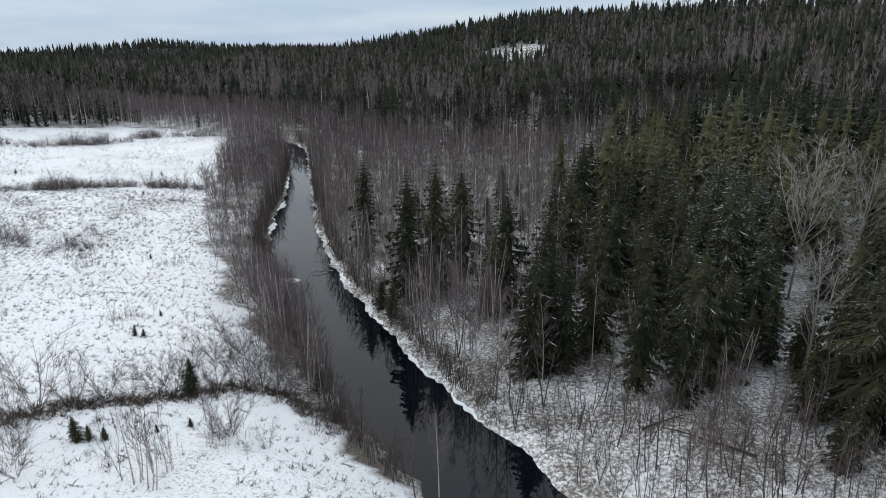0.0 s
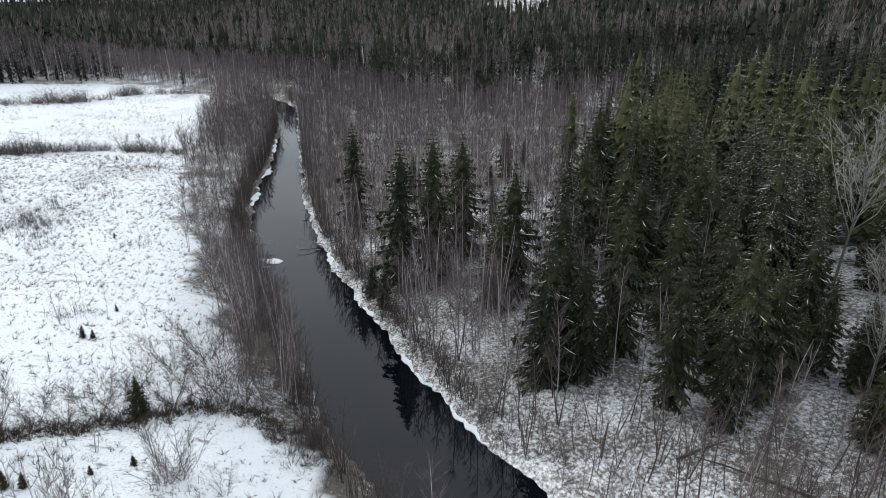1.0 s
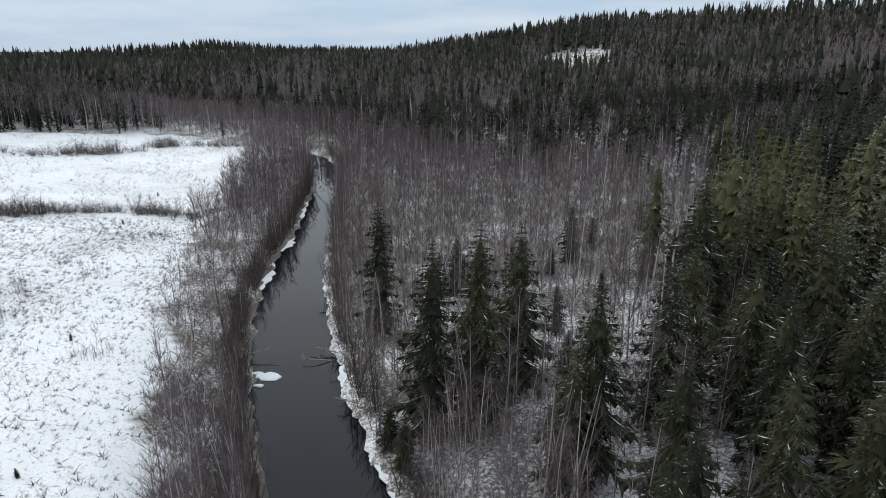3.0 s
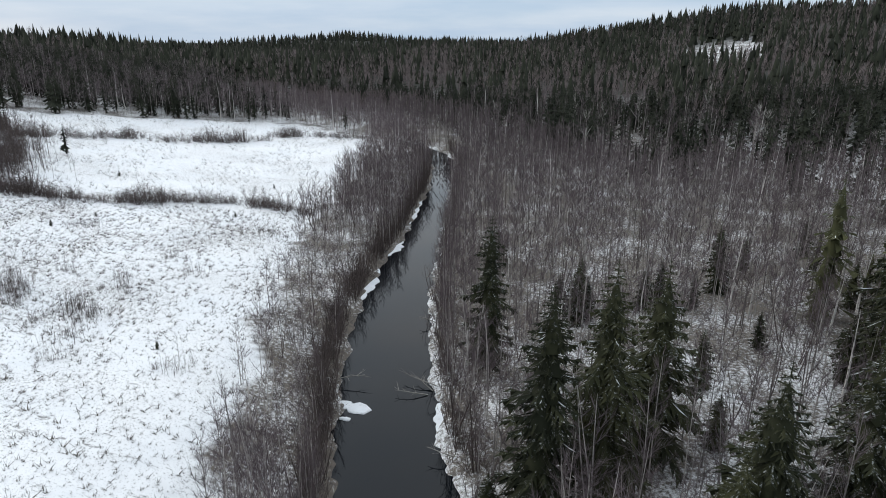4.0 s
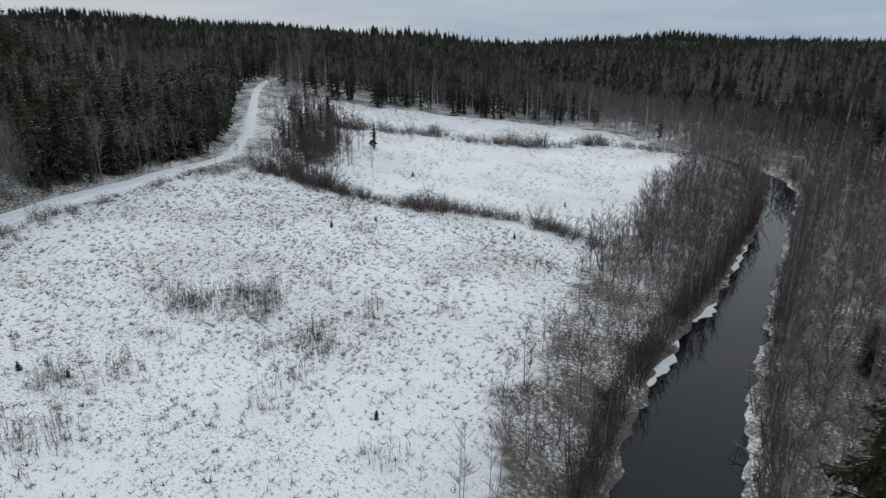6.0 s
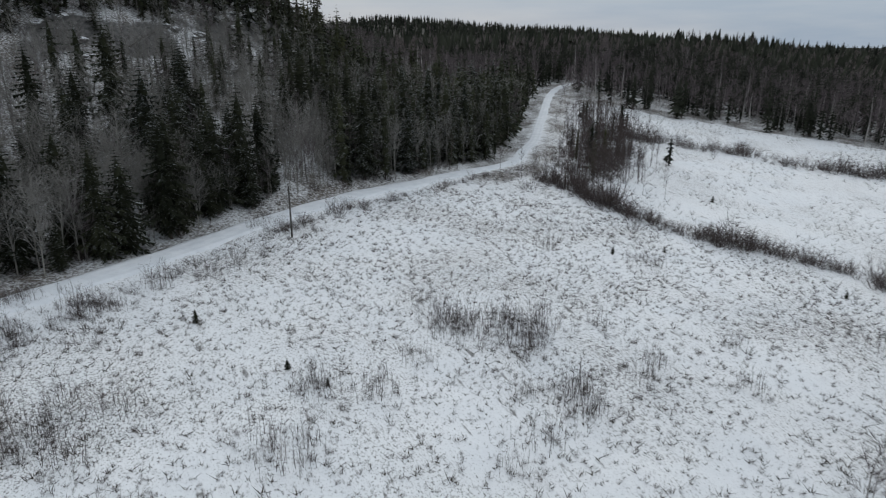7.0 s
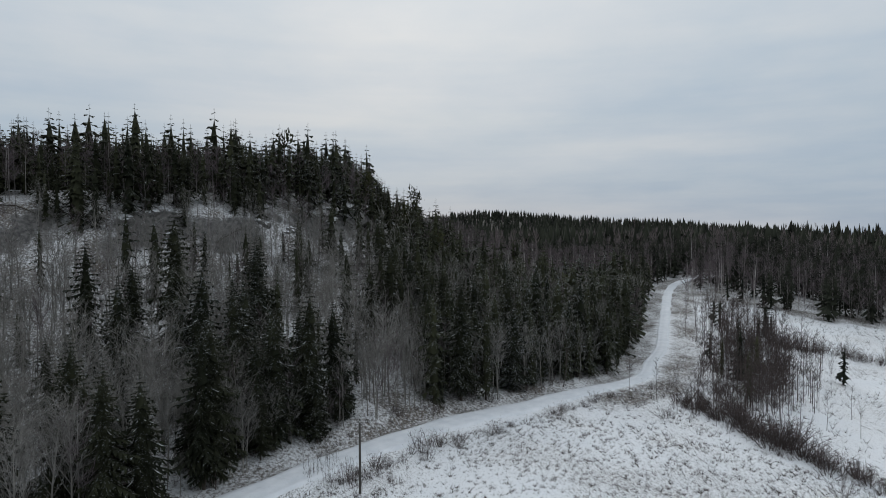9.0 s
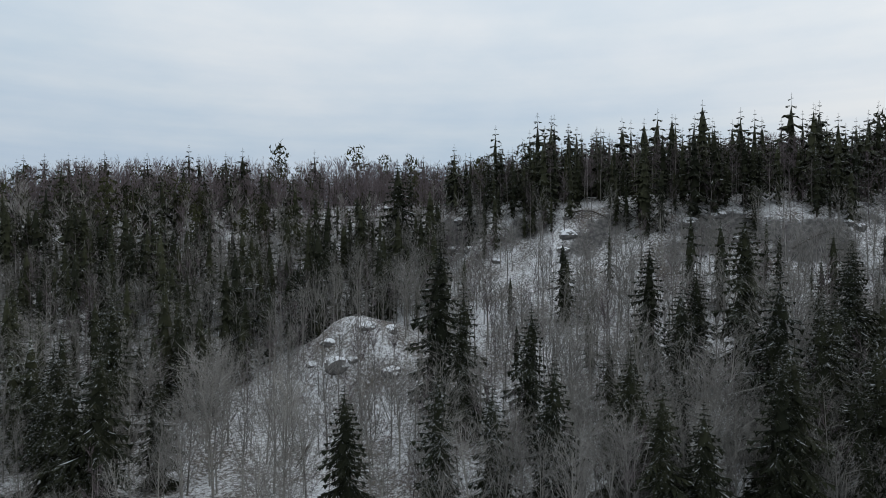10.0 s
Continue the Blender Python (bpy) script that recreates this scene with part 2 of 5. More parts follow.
def part(name, data, parent, label=""):
    ob = new(name, data)
    ob.parent = parent
    if label:
        ob["label"] = label
    return ob


class Heap:
    """Gathers tubes and blades into one mesh."""

    def __init__(self):
        self.v, self.f, self.n = [], [], 0

    def add(self, v, f):
        self.v.append(np.asarray(v, float))
        self.f.append(np.asarray(f, int) + self.n)
        self.n += len(v)

    def tube(self, line, radii, sides):
        line = np.asarray(line, float)
        a = np.arange(sides) * 2 * np.pi / sides
        ring = []
        way = np.gradient(line, axis=0)
        for p, r, w in zip(line, radii, way):
            w = w / (np.linalg.norm(w) + 1e-9)
            s = np.cross(w, (0.3, 0.9, 0.1))
            s /= np.linalg.norm(s) + 1e-9
            u = np.cross(w, s)
            ring.append(p + r * (np.cos(a)[:, None] * s + np.sin(a)[:, None] * u))
        f = []
        for i in range(len(line) - 1):
            for j in range(sides):
                p, q = i * sides + j, i * sides + (j + 1) % sides
                f += [(p, q, q + sides), (p, q + sides, p + sides)]
        self.add(np.vstack(ring), f)

    def blades(self, base, tip, width, rng):
        """Thin triangles from base points to tips."""
        base, tip = np.asarray(base), np.asarray(tip)
        s = np.cross(tip - base, rng.normal(size=base.shape))
        s = s / (np.linalg.norm(s, axis=1, keepdims=True) + 1e-9) * np.reshape(width, (-1, 1)) / 2
        v = np.stack([base - s, base + s, tip], 1).reshape(-1, 3)
        self.add(v, np.arange(len(v)).reshape(-1, 3))

    def tris(self, a, b, c):
        v = np.stack([a, b, c], 1).reshape(-1, 3)
        self.add(v, np.arange(len(v)).reshape(-1, 3))

    def arrays(self):
        return np.vstack(self.v), np.vstack(self.f)


# ---- the form of the ground ----
WATER = -7.0
RIVER = [(58, -40, 6.2), (40, -10, 6.2), (25, 14, 6.2), (13, 32, 6.2), (0.8, 52, 6.2), (-4.9, 60, 6.4), (-9.5, 68, 6.2),
         (-16.5, 83, 5.7), (-22.6, 95, 5.6), (-28.6, 110, 5.7), (-33.2, 123, 5.7), (-36.4, 135, 5.3), (-39.5, 150, 4.8),
         (-41.4, 160, 4.1), (-46, 180, 3.8), (-50.6, 200, 3.1), (-54.5, 215, 3.6), (-59.5, 232, 4.0), (-68, 247, 4.5),
         (-84, 264, 3.0), (-106, 280, 1.2), (-135, 292, 1.0), (-180, 312, 1.0)]


def ramp(t):
    t = np.clip(t, 0, 1)
    return t * t * (3 - 2 * t)


def polyline(points, step):
    """Points along a smooth line through the given ones, step apart."""
    p = np.array(points, float)
    out = []
    for i in range(len(p) - 1):
        p0, p1, p2, p3 = p[max(i - 1, 0)], p[i], p[i + 1], p[min(i + 2, len(p) - 1)]
        n = max(2, int(np.linalg.norm((p2 - p1)[:2]) / step))
        t = np.linspace(0, 1, n, endpoint=False)[:, None]
        out.append(0.5 * (2 * p1 + (p2 - p0) * t + (2 * p0 - 5 * p1 + 4 * p2 - p3) * t ** 2 + (3 * p1 - p0 - 3 * p2 + p3) * t ** 3))
    return np.vstack(out + [p[-1:]])


def from_line(line, x, y):
    """Signed distance from a line (positive on its right side), and the index of the nearest point."""
    x, y = np.ravel(x), np.ravel(y)
    near, d2 = np.zeros(len(x), int), np.full(len(x), 1e18)
    for i, q in enumerate(line):
        e = (x - q[0]) ** 2 + (y - q[1]) ** 2
        m = e < d2
        near[m], d2[m] = i, e[m]
    way = np.gradient(line[:, :2], axis=0)[near]
    side = (x - line[near, 0]) * way[:, 1] - (y - line[near, 1]) * way[:, 0]
    return np.sqrt(d2) * np.where(side < 0, -1, 1), near


RIVER_LINE = polyline(RIVER, 2.0)


def bank(x, y):
    """Distance beyond the water's edge: right side positive, left side negative, 0 in the water; and beyond the edge, negative inside."""
    d, i = from_line(RIVER_LINE, x, y)
    hw = RIVER_LINE[i, 2] + 0.5 * rolling(np.ravel(x), np.ravel(y), 9, 22) + 0.22 * rolling(np.ravel(x), np.ravel(y), 2.6, 23) - 0.25
    return np.abs(d) - hw, np.sign(d)


def rolling(x, y, size, seed):
    """Smooth unevenness from a few crossed waves."""
    r = np.random.RandomState(seed)
    z = 0
    for _ in range(7):
        a, k, f = r.uniform(0, 6.28), r.uniform(0.6, 1.7) * 6.28 / size, r.uniform(0, 6.28)
        z = z + np.sin((x * np.cos(a) + y * np.sin(a)) * k + f)
    return z / 4


def height(x, y):
    x, y = np.ravel(np.asarray(x, float)), np.ravel(np.asarray(y, float))
    edge, side = bank(x, y)
    far = np.hypot(x, y - 80)
    # meadow side
    plane = -2.4 - 0.082 * (x + 50) - 0.076 * (y - 98)
    left = -5.2 + np.logaddexp(0, (plane + 5.2) * 1.2) / 1.2
    left = 4.0 - np.logaddexp(0, (4.0 - left) * 1.0) + 0.02
    left = left + 13 * ramp(((-x - 125) * 0.8 + (y - 140) * 0.35) / 230)
    # flat wood and long hill on the other side
    s = ((x - 30) * 0.75 + np.maximum(y - 260, 0) * 0.5) / 400
    right = -5.2 + 0.02 * np.clip(x + 10, 0, 60) + 54 * (0.35 * np.clip(s, 0, 1) + 0.65 * ramp(s)) * ramp((x + 480) / 620)
    t = ramp(edge / 13)
    low = np.where(side < 0, left, right)
    # far from the river both sides join
    join = ramp((y - 255) / 160)
    low = low * (1 - join) + np.maximum(left, right) * join
    z = WATER + 0.45 + (low - WATER - 0.45) * (0.25 * ramp(edge / 3) + 0.75 * t)
    z = np.where(edge < 0, WATER + 0.45 - 1.6 * ramp(-edge / 2.2 + 0.15), z)
    # rocky hill beyond the road
    g = np.maximum(np.exp(-((x + 268) / 80) ** 2 / 2 - ((y - 18) / 69) ** 2 / 2), 0.74 * np.exp(-((x + 195) / 85) ** 2 / 2 - ((y + 115) / 85) ** 2 / 2))
    g = np.maximum(g, 0.85 * np.exp(-((x + 245) / 80) ** 2 / 2 - ((y + 50) / 60) ** 2 / 2))
    g2 = np.maximum(0, (g - 0.12) / 0.88)
    top = 27 + 0.5 * ramp(-y / 60)
    z = z + top - np.logaddexp(0, (top - 60 * g2) * 0.35) / 0.35 + np.logaddexp(0, top * 0.35) / 0.35 - top + 7 * ramp((g - 0.40 + 0.03 * rolling(x, y, 25, 14)) / (0.08 + 0.25 * ramp((-y - 2) / 18)))
    z = z + (6.8 + 1.3 * rolling(x, y, 7, 31)) * np.exp(-(((x + 126) / 7) ** 2 + ((y - 11) / 8) ** 2) ** 1.5 / 2)
    # far hills, and land falling away
    z = z + 30 * np.exp(-((x + 690) / 120) ** 2 / 2 - ((y - 1500) / 260) ** 2 / 2) + 57 * np.exp(-((x + 1500) / 420) ** 2 / 2 - ((y - 520) / 200) ** 2 / 2)
    z = z - 0.015 * np.clip(far - 650, 0, 3400)
    z = z - 9 * ramp((far - 270) / 330) * ramp((-x - 0.24 * np.maximum(y, 0)) / np.maximum(0.2 * np.abs(y), 60)) * (y > 60)
    wild = ramp((far - 200) / 500)
    return z + 0.22 * rolling(x, y, 26, 3) * ramp(edge / 8) + 5 * wild * rolling(x, y, 330, 5) + 0.08 * rolling(x, y, 7, 8) * ramp(edge / 4)


# ---- zones of the plan ----
ROAD_PLAN = [(-40, -22), (-58, 5), (-74, 28), (-88.4, 46.6), (-94.8, 55.1), (-104.1, 67.1), (-116.8, 81.2), (-128.4, 98), (-134.2, 110.5), (-140.5, 121), (-148.2, 137),
             (-159.6, 146.3), (-170, 154.8), (-195, 171), (-232, 195.4), (-248, 211), (-256, 232), (-258, 260)]
ROAD_LINE = polyline(ROAD_PLAN, 1.5)
MEADOW = [(-40, -40), (-52, -5), (-72, 22), (-88, 45), (-104, 66), (-117, 80), (-129, 98), (-135, 111), (-141, 121), (-150, 137), (-160, 146), (-196, 170), (-216, 197), (-190, 225),
          (-165, 256), (-130, 273), (-101, 258), (-88, 250), (-85, 241), (-75, 205), (-63, 155), (-49.5, 119.5), (-43.5, 107), (-37.5, 93), (-31, 82), (-25.5, 72), (-19.5, 62), (-14, 55), (-7, 48), (4, 32), (30, -10)]


def inside(poly, x, y):
    r = np.zeros(np.shape(x), bool)
    for (ax, ay), (bx, by) in zip(poly, poly[1:] + poly[:1]):
        hit = (ay > y) != (by > y)
        r ^= hit & (x < (bx - ax) * (y - ay) / ((by - ay) or 1e-9) + ax)
    return r


def road_side(x, y):
    """Signed distance from the road's middle: positive on the meadow side."""
    return from_line(ROAD_LINE, x, y)[0]


def path_far(x, y):
    """Distance from the middle of the valley stretch that the plan is most detailed in."""
    line = polyline([(0, 10), (0, 30), (-4, 50), (-16, 70), (-40, 77), (-56, 75)], 6)
    return np.abs(from_line(line, x, y)[0])


# ---- ground, road, water ----
def spread(lo, hi, step, reach):
    """Grid lines: even from lo to hi, then ever wider out to the reach."""
    mid = np.arange(lo, hi + step / 2, step)
    out = [step]
    while sum(out) < reach:
        out.append(out[-1] * 1.16)
    c = np.cumsum(out)
    return np.concatenate([(lo - c)[::-1], mid, hi + c])


def build_ground():
    gx, gy = spread(-190, 60, 1.15, 4500), spread(0, 275, 1.15, 4500)
    X, Y = np.meshgrid(gx, gy)
    x, y = X.ravel(), Y.ravel()
    z = height(x, y)
    near = (x > -300) & (x < 0) & (y > -60) & (y < 300)
    r = np.full(len(x), 99.0)
    r[near] = np.abs(road_side(x[near], y[near]))
    _, i = from_line(ROAD_LINE, x[near], y[near])
    rz = np.full(len(x), 0.0)
    rz[near] = ROAD_Z[i] - 0.18
    k = 1 - ramp((r - 2.5) / 4.0)
    z = z * (1 - k) + rz * k - 0.35 * np.exp(-((r - 3.9) / 0.9) ** 2)
    nx, ny = len(gx), len(gy)
    q = (np.arange(ny - 1)[:, None] * nx + np.arange(nx - 1)[None]).ravel()
    f = np.stack([q, q + 1, q + nx + 1, q + nx], 1)
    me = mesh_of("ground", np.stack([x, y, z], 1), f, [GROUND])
    me.polygons.foreach_set("use_smooth", np.ones(len(f), bool))
    wood = np.where(inside(MEADOW, x + 2.0 * rolling(x, y, 15, 2), y + 2.0 * rolling(x, y, 13, 4)), 0.0, 1.0)
    wood[(r > 2.2) & (r < 8) & (y > 122) & (x > -245)] = 1
    a = me.attributes.new("wood", "FLOAT", "POINT")
    a.data.foreach_set("value", wood.astype(np.float32))
    edge, side = bank(x, y)
    a = me.attributes.new("thicket", "FLOAT", "POINT")
    thicket = np.where(side > 0, 0.10 + 0.75 * ramp((y - 105) / 40) + 0.35 * ramp((y - 80) / 15) * (edge < 14), 0.55 - 0.35 * ramp((-x - 60) / 20) + (0.75 + 0.5 * rolling(x, y, 11, 45)) * (edge < 3)) * np.where(side < 0, ramp((edge + 1.6) / 0.6), ramp((edge + 0.7 * rolling(x, y, 12, 44)) / 0.9)) * (x < 60) * (x > -110) * (edge < 90)
    a.data.foreach_set("value", thicket.astype(np.float32))
    a = me.attributes.new("rough", "FLOAT", "POINT")
    a.data.foreach_set("value", (ramp((-x - 38) / 40) * (1 - 0.5 * ramp((y - 130) / 40))).astype(np.float32))
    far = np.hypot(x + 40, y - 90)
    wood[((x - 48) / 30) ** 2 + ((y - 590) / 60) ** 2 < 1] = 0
    # how far the wood floor is coloured near-black, growing with distance
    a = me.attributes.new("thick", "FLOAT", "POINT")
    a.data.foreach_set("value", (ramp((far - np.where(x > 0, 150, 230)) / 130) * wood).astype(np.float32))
    return tagged(new("ground", me), "snow-covered meadow and forest floor with dry grass showing through", "ground", kind="structure")


ROAD_Z = height(ROAD_LINE[:, 0], ROAD_LINE[:, 1])
ROAD_Z = np.convolve(np.pad(ROAD_Z, 8, mode="edge"), np.ones(17) / 17, "valid") + 0.25


def ribbon(name, line, z, offsets, lifts, mat):
    """A strip along a line: at each offset to its right, lifted by lifts."""
    way = np.gradient(line[:, :2], axis=0)
    way /= np.linalg.norm(way, axis=1, keepdims=True)
    side = np.stack([way[:, 1], -way[:, 0]], 1)
    rows = []
    for o, h in zip(offsets, lifts):
        o = np.broadcast_to(o, len(line))
        rows.append(np.column_stack([line[:, :2] + side * o[:, None], np.broadcast_to(z + h, len(line))]))
    v = np.stack(rows, 1).reshape(-1, 3)
    k = len(offsets)
    q = (np.arange(len(line) - 1)[:, None] * k + np.arange(k - 1)[None]).ravel()
    me = mesh_of(name, v, np.stack([q, q + 1, q + k + 1, q + k], 1), [mat])
    me.polygons.foreach_set("use_smooth", np.ones(len(me.polygons), bool))
    return me


build_ground()
slim = 1 - 0.40 * ramp((ROAD_LINE[:, 1] - 115) / 25)
wob = 0.18 * np.sin(np.arange(len(ROAD_LINE)) * 0.9)
tagged(new("road", ribbon("road", ROAD_LINE, ROAD_Z, [slim * o for o in (-2.5 + wob, -2.0 + wob, -1.4, -0.95, -0.6, 0.0, 0.6, 0.95, 1.4, 2.0 - wob, 2.5 - wob)],
                          [-0.5, 0.05, 0.03, -0.04, 0.02, 0.05, 0.02, -0.04, 0.03, 0.05, -0.5], ROAD)),
       "narrow gravel road packed with smooth white snow", "road", kind="structure")
tagged(new("water", ribbon("water", RIVER_LINE, WATER, [-(RIVER_LINE[:, 2] + 2.5), 0, RIVER_LINE[:, 2] + 2.5], [0, 0, 0], WET)),
       "dark still river reflecting trees and grey sky", "river", kind="structure")


# ---- tree shapes ----
def girth_of(t, bare):
    """How far the boughs of a spruce reach at a share of its height: a blunt cone, drawn in at the foot."""
    return (1 - np.exp(-3.5 * (1 - t))) / 0.97 * np.minimum(1, 0.66 + (t - bare) * 1.9)


def spruce_shape(rng, h, wide, whorls, per, pairs, bare=0.08, broad=0.34, snowy=0.35, cores=8, sides=6):
    """A spruce: a trunk, whorls of sagging boughs with side twigs round a dark core, and snow along some boughs."""
    trunk, crown, snow = Heap(), Heap(), Heap()
    r = 0.011 * h + 0.02
    lean = rng.normal(0, 0.012, 2) * h
    trunk.tube([(0, 0, -0.4), (lean[0] * 0.3, lean[1] * 0.3, h * 0.4), (lean[0], lean[1], h * 0.93)], [r, r * 0.62, 0.012], sides)
    level = bare + (0.98 - bare) * (1 - (1 - np.linspace(0, 1, whorls)) ** (1.25 if pairs > 1 else 1.4))
    t = np.repeat(level, per) + rng.uniform(-0.4, 0.4, whorls * per) * (0.8 if pairs > 1 else 1.3) / whorls * (1.15 - np.repeat(level, per))
    t = np.clip(t[rng.uniform(0, 1, len(t)) < 0.90], bare * 0.8, 0.985)
    n = len(t)
    a = np.arange(n) * 2.4 + rng.uniform(-0.6, 0.6, n)
    lob = 1 + 0.20 * np.sin(a + rng.uniform(0, 6.28)) + 0.13 * np.sin(t * 19 + rng.uniform(0, 6.28))
    ln = (h * wide * girth_of(t, bare) * rng.uniform(0.62, 1.16, n) * lob + 0.12 + 0.004 * h)[:, None]
    ln = np.minimum(ln, ((1 - t) * h * 0.42 + 0.05)[:, None])
    out, side, up = np.stack([np.cos(a), np.sin(a), 0 * a], 1), np.stack([-np.sin(a), np.cos(a), 0 * a], 1), np.array([0, 0, 1.0])
    root = np.stack([lean[0] * t ** 1.3, lean[1] * t ** 1.3, t * h], 1)
    sag = (np.interp(t, [0, 0.55, 0.85, 1], [-0.80, -0.64, -0.36, 0.1]) * rng.uniform(0.75, 1.25, n))[:, None]
    curl = np.where(t < 0.85, 0.30, 0.10)[:, None]

    def spine(q):
        return root + out * ln * q + up * ln * (sag * q + curl * q * q)

    def some(lo, hi):
        return rng.uniform(lo, hi, (n, 1))
    if pairs > 1:
        crown.tris(spine(0.0) - side * ln * 0.04, spine(0.0) + side * ln * 0.04, spine(1.04))
    for i in range(pairs):
        q = (i + 0.6) / pairs * 0.86
        for k in (-1, 1):
            w = ln * broad * (1.15 - 0.75 * q) * some(0.65, 1.25)
            crown.tris(spine(max(0, q - 0.45 / pairs)), spine(min(1.0, q + 0.34 / pairs + 0.04)), spine(min(1.0, q + 0.22)) + k * side * w - up * w * some(0.25, 0.75))
        if i % 2 == 0 and pairs > 1:
            crown.tris(spine(q - 0.12), spine(q + 0.14), spine(q + 0.05) - up * ln * some(0.12, 0.26) + side * ln * some(-0.08, 0.08))
    if snowy:
        m = (rng.uniform(0, 1, n) < snowy) & (ln[:, 0] > 0.5)
        q = rng.uniform(0.30, 0.62, (n, 1))
        lift, off = up * 0.04, side * np.sign(some(-1, 1)) * (0.015 + 0.018 * ln)
        snow.tris((spine(q - 0.12) + lift - off * 0.3)[m], (spine(q + 0.34) + lift)[m], (spine(q + 0.14) + lift + off)[m])
    for i in range(cores):
        q = bare + 0.03 + ((0.82 if pairs > 1 else 0.72) - bare) * i / cores
        ang = np.arange(6) * 1.0472 + rng.uniform(0, 6.28)
        rad = h * wide * (0.42 if pairs > 2 else 0.36 if pairs > 1 else 0.28) * girth_of(q, bare) * rng.uniform(0.55, 1.2, 6)
        rim = np.column_stack([np.cos(ang) * rad + lean[0] * q, np.sin(ang) * rad + lean[1] * q, q * h - rng.uniform(0.0, 0.05, 6) * h])
        crown.add(np.vstack([rim, [[lean[0], lean[1], min(0.93, q + 1.3 / cores) * h]]]), [(j, (j + 1) % 6, 6) for j in range(6)])
    crown.tube([(lean[0], lean[1], h * 0.93), (lean[0], lean[1], h)], [0.035, 0.01], 3)
    return (trunk.arrays(), crown.arrays(), snow.arrays()) if snowy else (trunk.arrays(), crown.arrays())


def pine_shape(rng, h, clumps, tufts):
    """A pine: a long bare stem and an uneven rounded crown of needle clumps."""
    trunk, crown = Heap(), Heap()
    bend = rng.normal(0, 0.02, 2) * h
    trunk.tube([(0, 0, -0.3), (bend[0], bend[1], h * 0.5), (bend[0] * 1.6, bend[1] * 1.6, h * 0.95)], [0.013 * h, 0.009 * h, 0.02], 4)
    for i in range(clumps):
        q = 0.36 + 0.62 * (i + 0.5) / clumps
        a, o = i * 2.4 + rng.uniform(-0.5, 0.5), h * 0.13 * math.sqrt(max(0.02, 1 - ((q - 0.62) / 0.38) ** 2)) * rng.uniform(0.3, 1.0)
        c = np.array([math.cos(a) * o + bend[0] * 1.4, math.sin(a) * o + bend[1] * 1.4, q * h * 0.96])
        g = rng.normal(0, 0.040, (tufts, 3)) * h * np.array([1, 1, 0.8])
        v = rng.normal(0, 1, (tufts, 3)) + np.array([0, 0, 0.9])
        crown.blades(c + g - v * h * 0.014, c + g + v * h * 0.022, np.full(tufts, 0.032 * h), rng)
    return trunk.arrays(), crown.arrays()


def fan_shape(rng, h, wide, first, limbs, subs, twigs, fine, stems=0, girth=1.0, solid=True):
    """A leafless tree whose limbs sweep up and outwards into a rounded crown; with stems, it forks at the ground."""
    trunk, crown = Heap(), Heap()
    r0 = (0.008 * h + 0.02) * girth
    lean = rng.normal(0, 0.03, 2) * h
    if not stems:
        s = np.linspace(0, 1, 6)
        axis = np.column_stack([lean[0] * s ** 2 + 0.01 * h * np.sin(s * 5), lean[1] * s ** 2 + 0.01 * h * np.cos(s * 4), s * h * 0.93 - 0.3 * (1 - s)])
        if not solid:
            s, axis = s[::2], axis[::2]
        trunk.tube(axis, r0 * (1 - s) ** 0.75 + 0.012, 6 if solid else 3)
    for i in range(limbs):
        a = i * 2.4 + rng.uniform(-0.5, 0.5)
        q = 0.0 if stems else first + (0.86 - first) * (i + rng.uniform(0, 1)) / limbs
        reach = h * wide * math.sqrt(max(0.05, 1 - q)) * rng.uniform(0.55, 1.1)
        end_z = h * min(0.99, (rng.uniform(0.62, 1.0) if stems else q + (1 - q) * rng.uniform(0.35, 0.95)))
        o = np.array([math.cos(a), math.sin(a)])
        root = np.array([0.0, 0, -0.1]) + np.array([*(o * rng.uniform(0, 0.035) * h), 0]) if stems else np.array([np.interp(q, s, axis[:, k]) for k in range(3)])
        rise = max(0.4, end_z - root[2])
        f = np.array([0, 0.33, 0.66, 1.0])
        line = np.column_stack([root[0] + o[0] * reach * f ** 0.8, root[1] + o[1] * reach * f ** 0.8, root[2] + rise * f ** 1.15])
        line[1:] += rng.normal(0, 0.03, (3, 3)) * reach
        rr = r0 * (0.75 if stems else 0.50 * (1 - q) + 0.10)
        if solid:
            (trunk if stems else crown).tube(line, rr * np.array([1, 0.72, 0.45, 0.12]), 4 if stems else 3)
        else:
            crown.blades(line[[0, 1]], line[[2, 3]], np.full(2, rr * 1.7), rng)
        L_ = float(np.linalg.norm(line[-1] - line[0]))
        g = rng.uniform(0.18, 0.98, subs)
        b = np.column_stack([np.interp(g, f, line[:, k]) for k in range(3)])
        v = np.column_stack([o[0] * 0.5 + rng.normal(0, 0.55, subs), o[1] * 0.5 + rng.normal(0, 0.55, subs), rng.uniform(0.35, 1.2, subs)])
        e = b + v * (L_ * rng.uniform(0.16, 0.34, subs) * (1.15 - 0.6 * g))[:, None]
        crown.blades(b, e, np.full(subs, fine * 2.2), rng)
        g = rng.uniform(0.15, 1.0, (subs, twigs, 1))
        p = b[:, None] + (e - b)[:, None] * g
        w = p + (v[:, None] * 0.55 + rng.normal(0, 0.40, (subs, twigs, 3)) + np.array([0, 0, 0.25])) * L_ * rng.uniform(0.07, 0.17, (subs, twigs, 1))
        crown.blades(p.reshape(-1, 3), w.reshape(-1, 3), np.full(subs * twigs, fine), rng)
    return trunk.arrays(), crown.arrays()


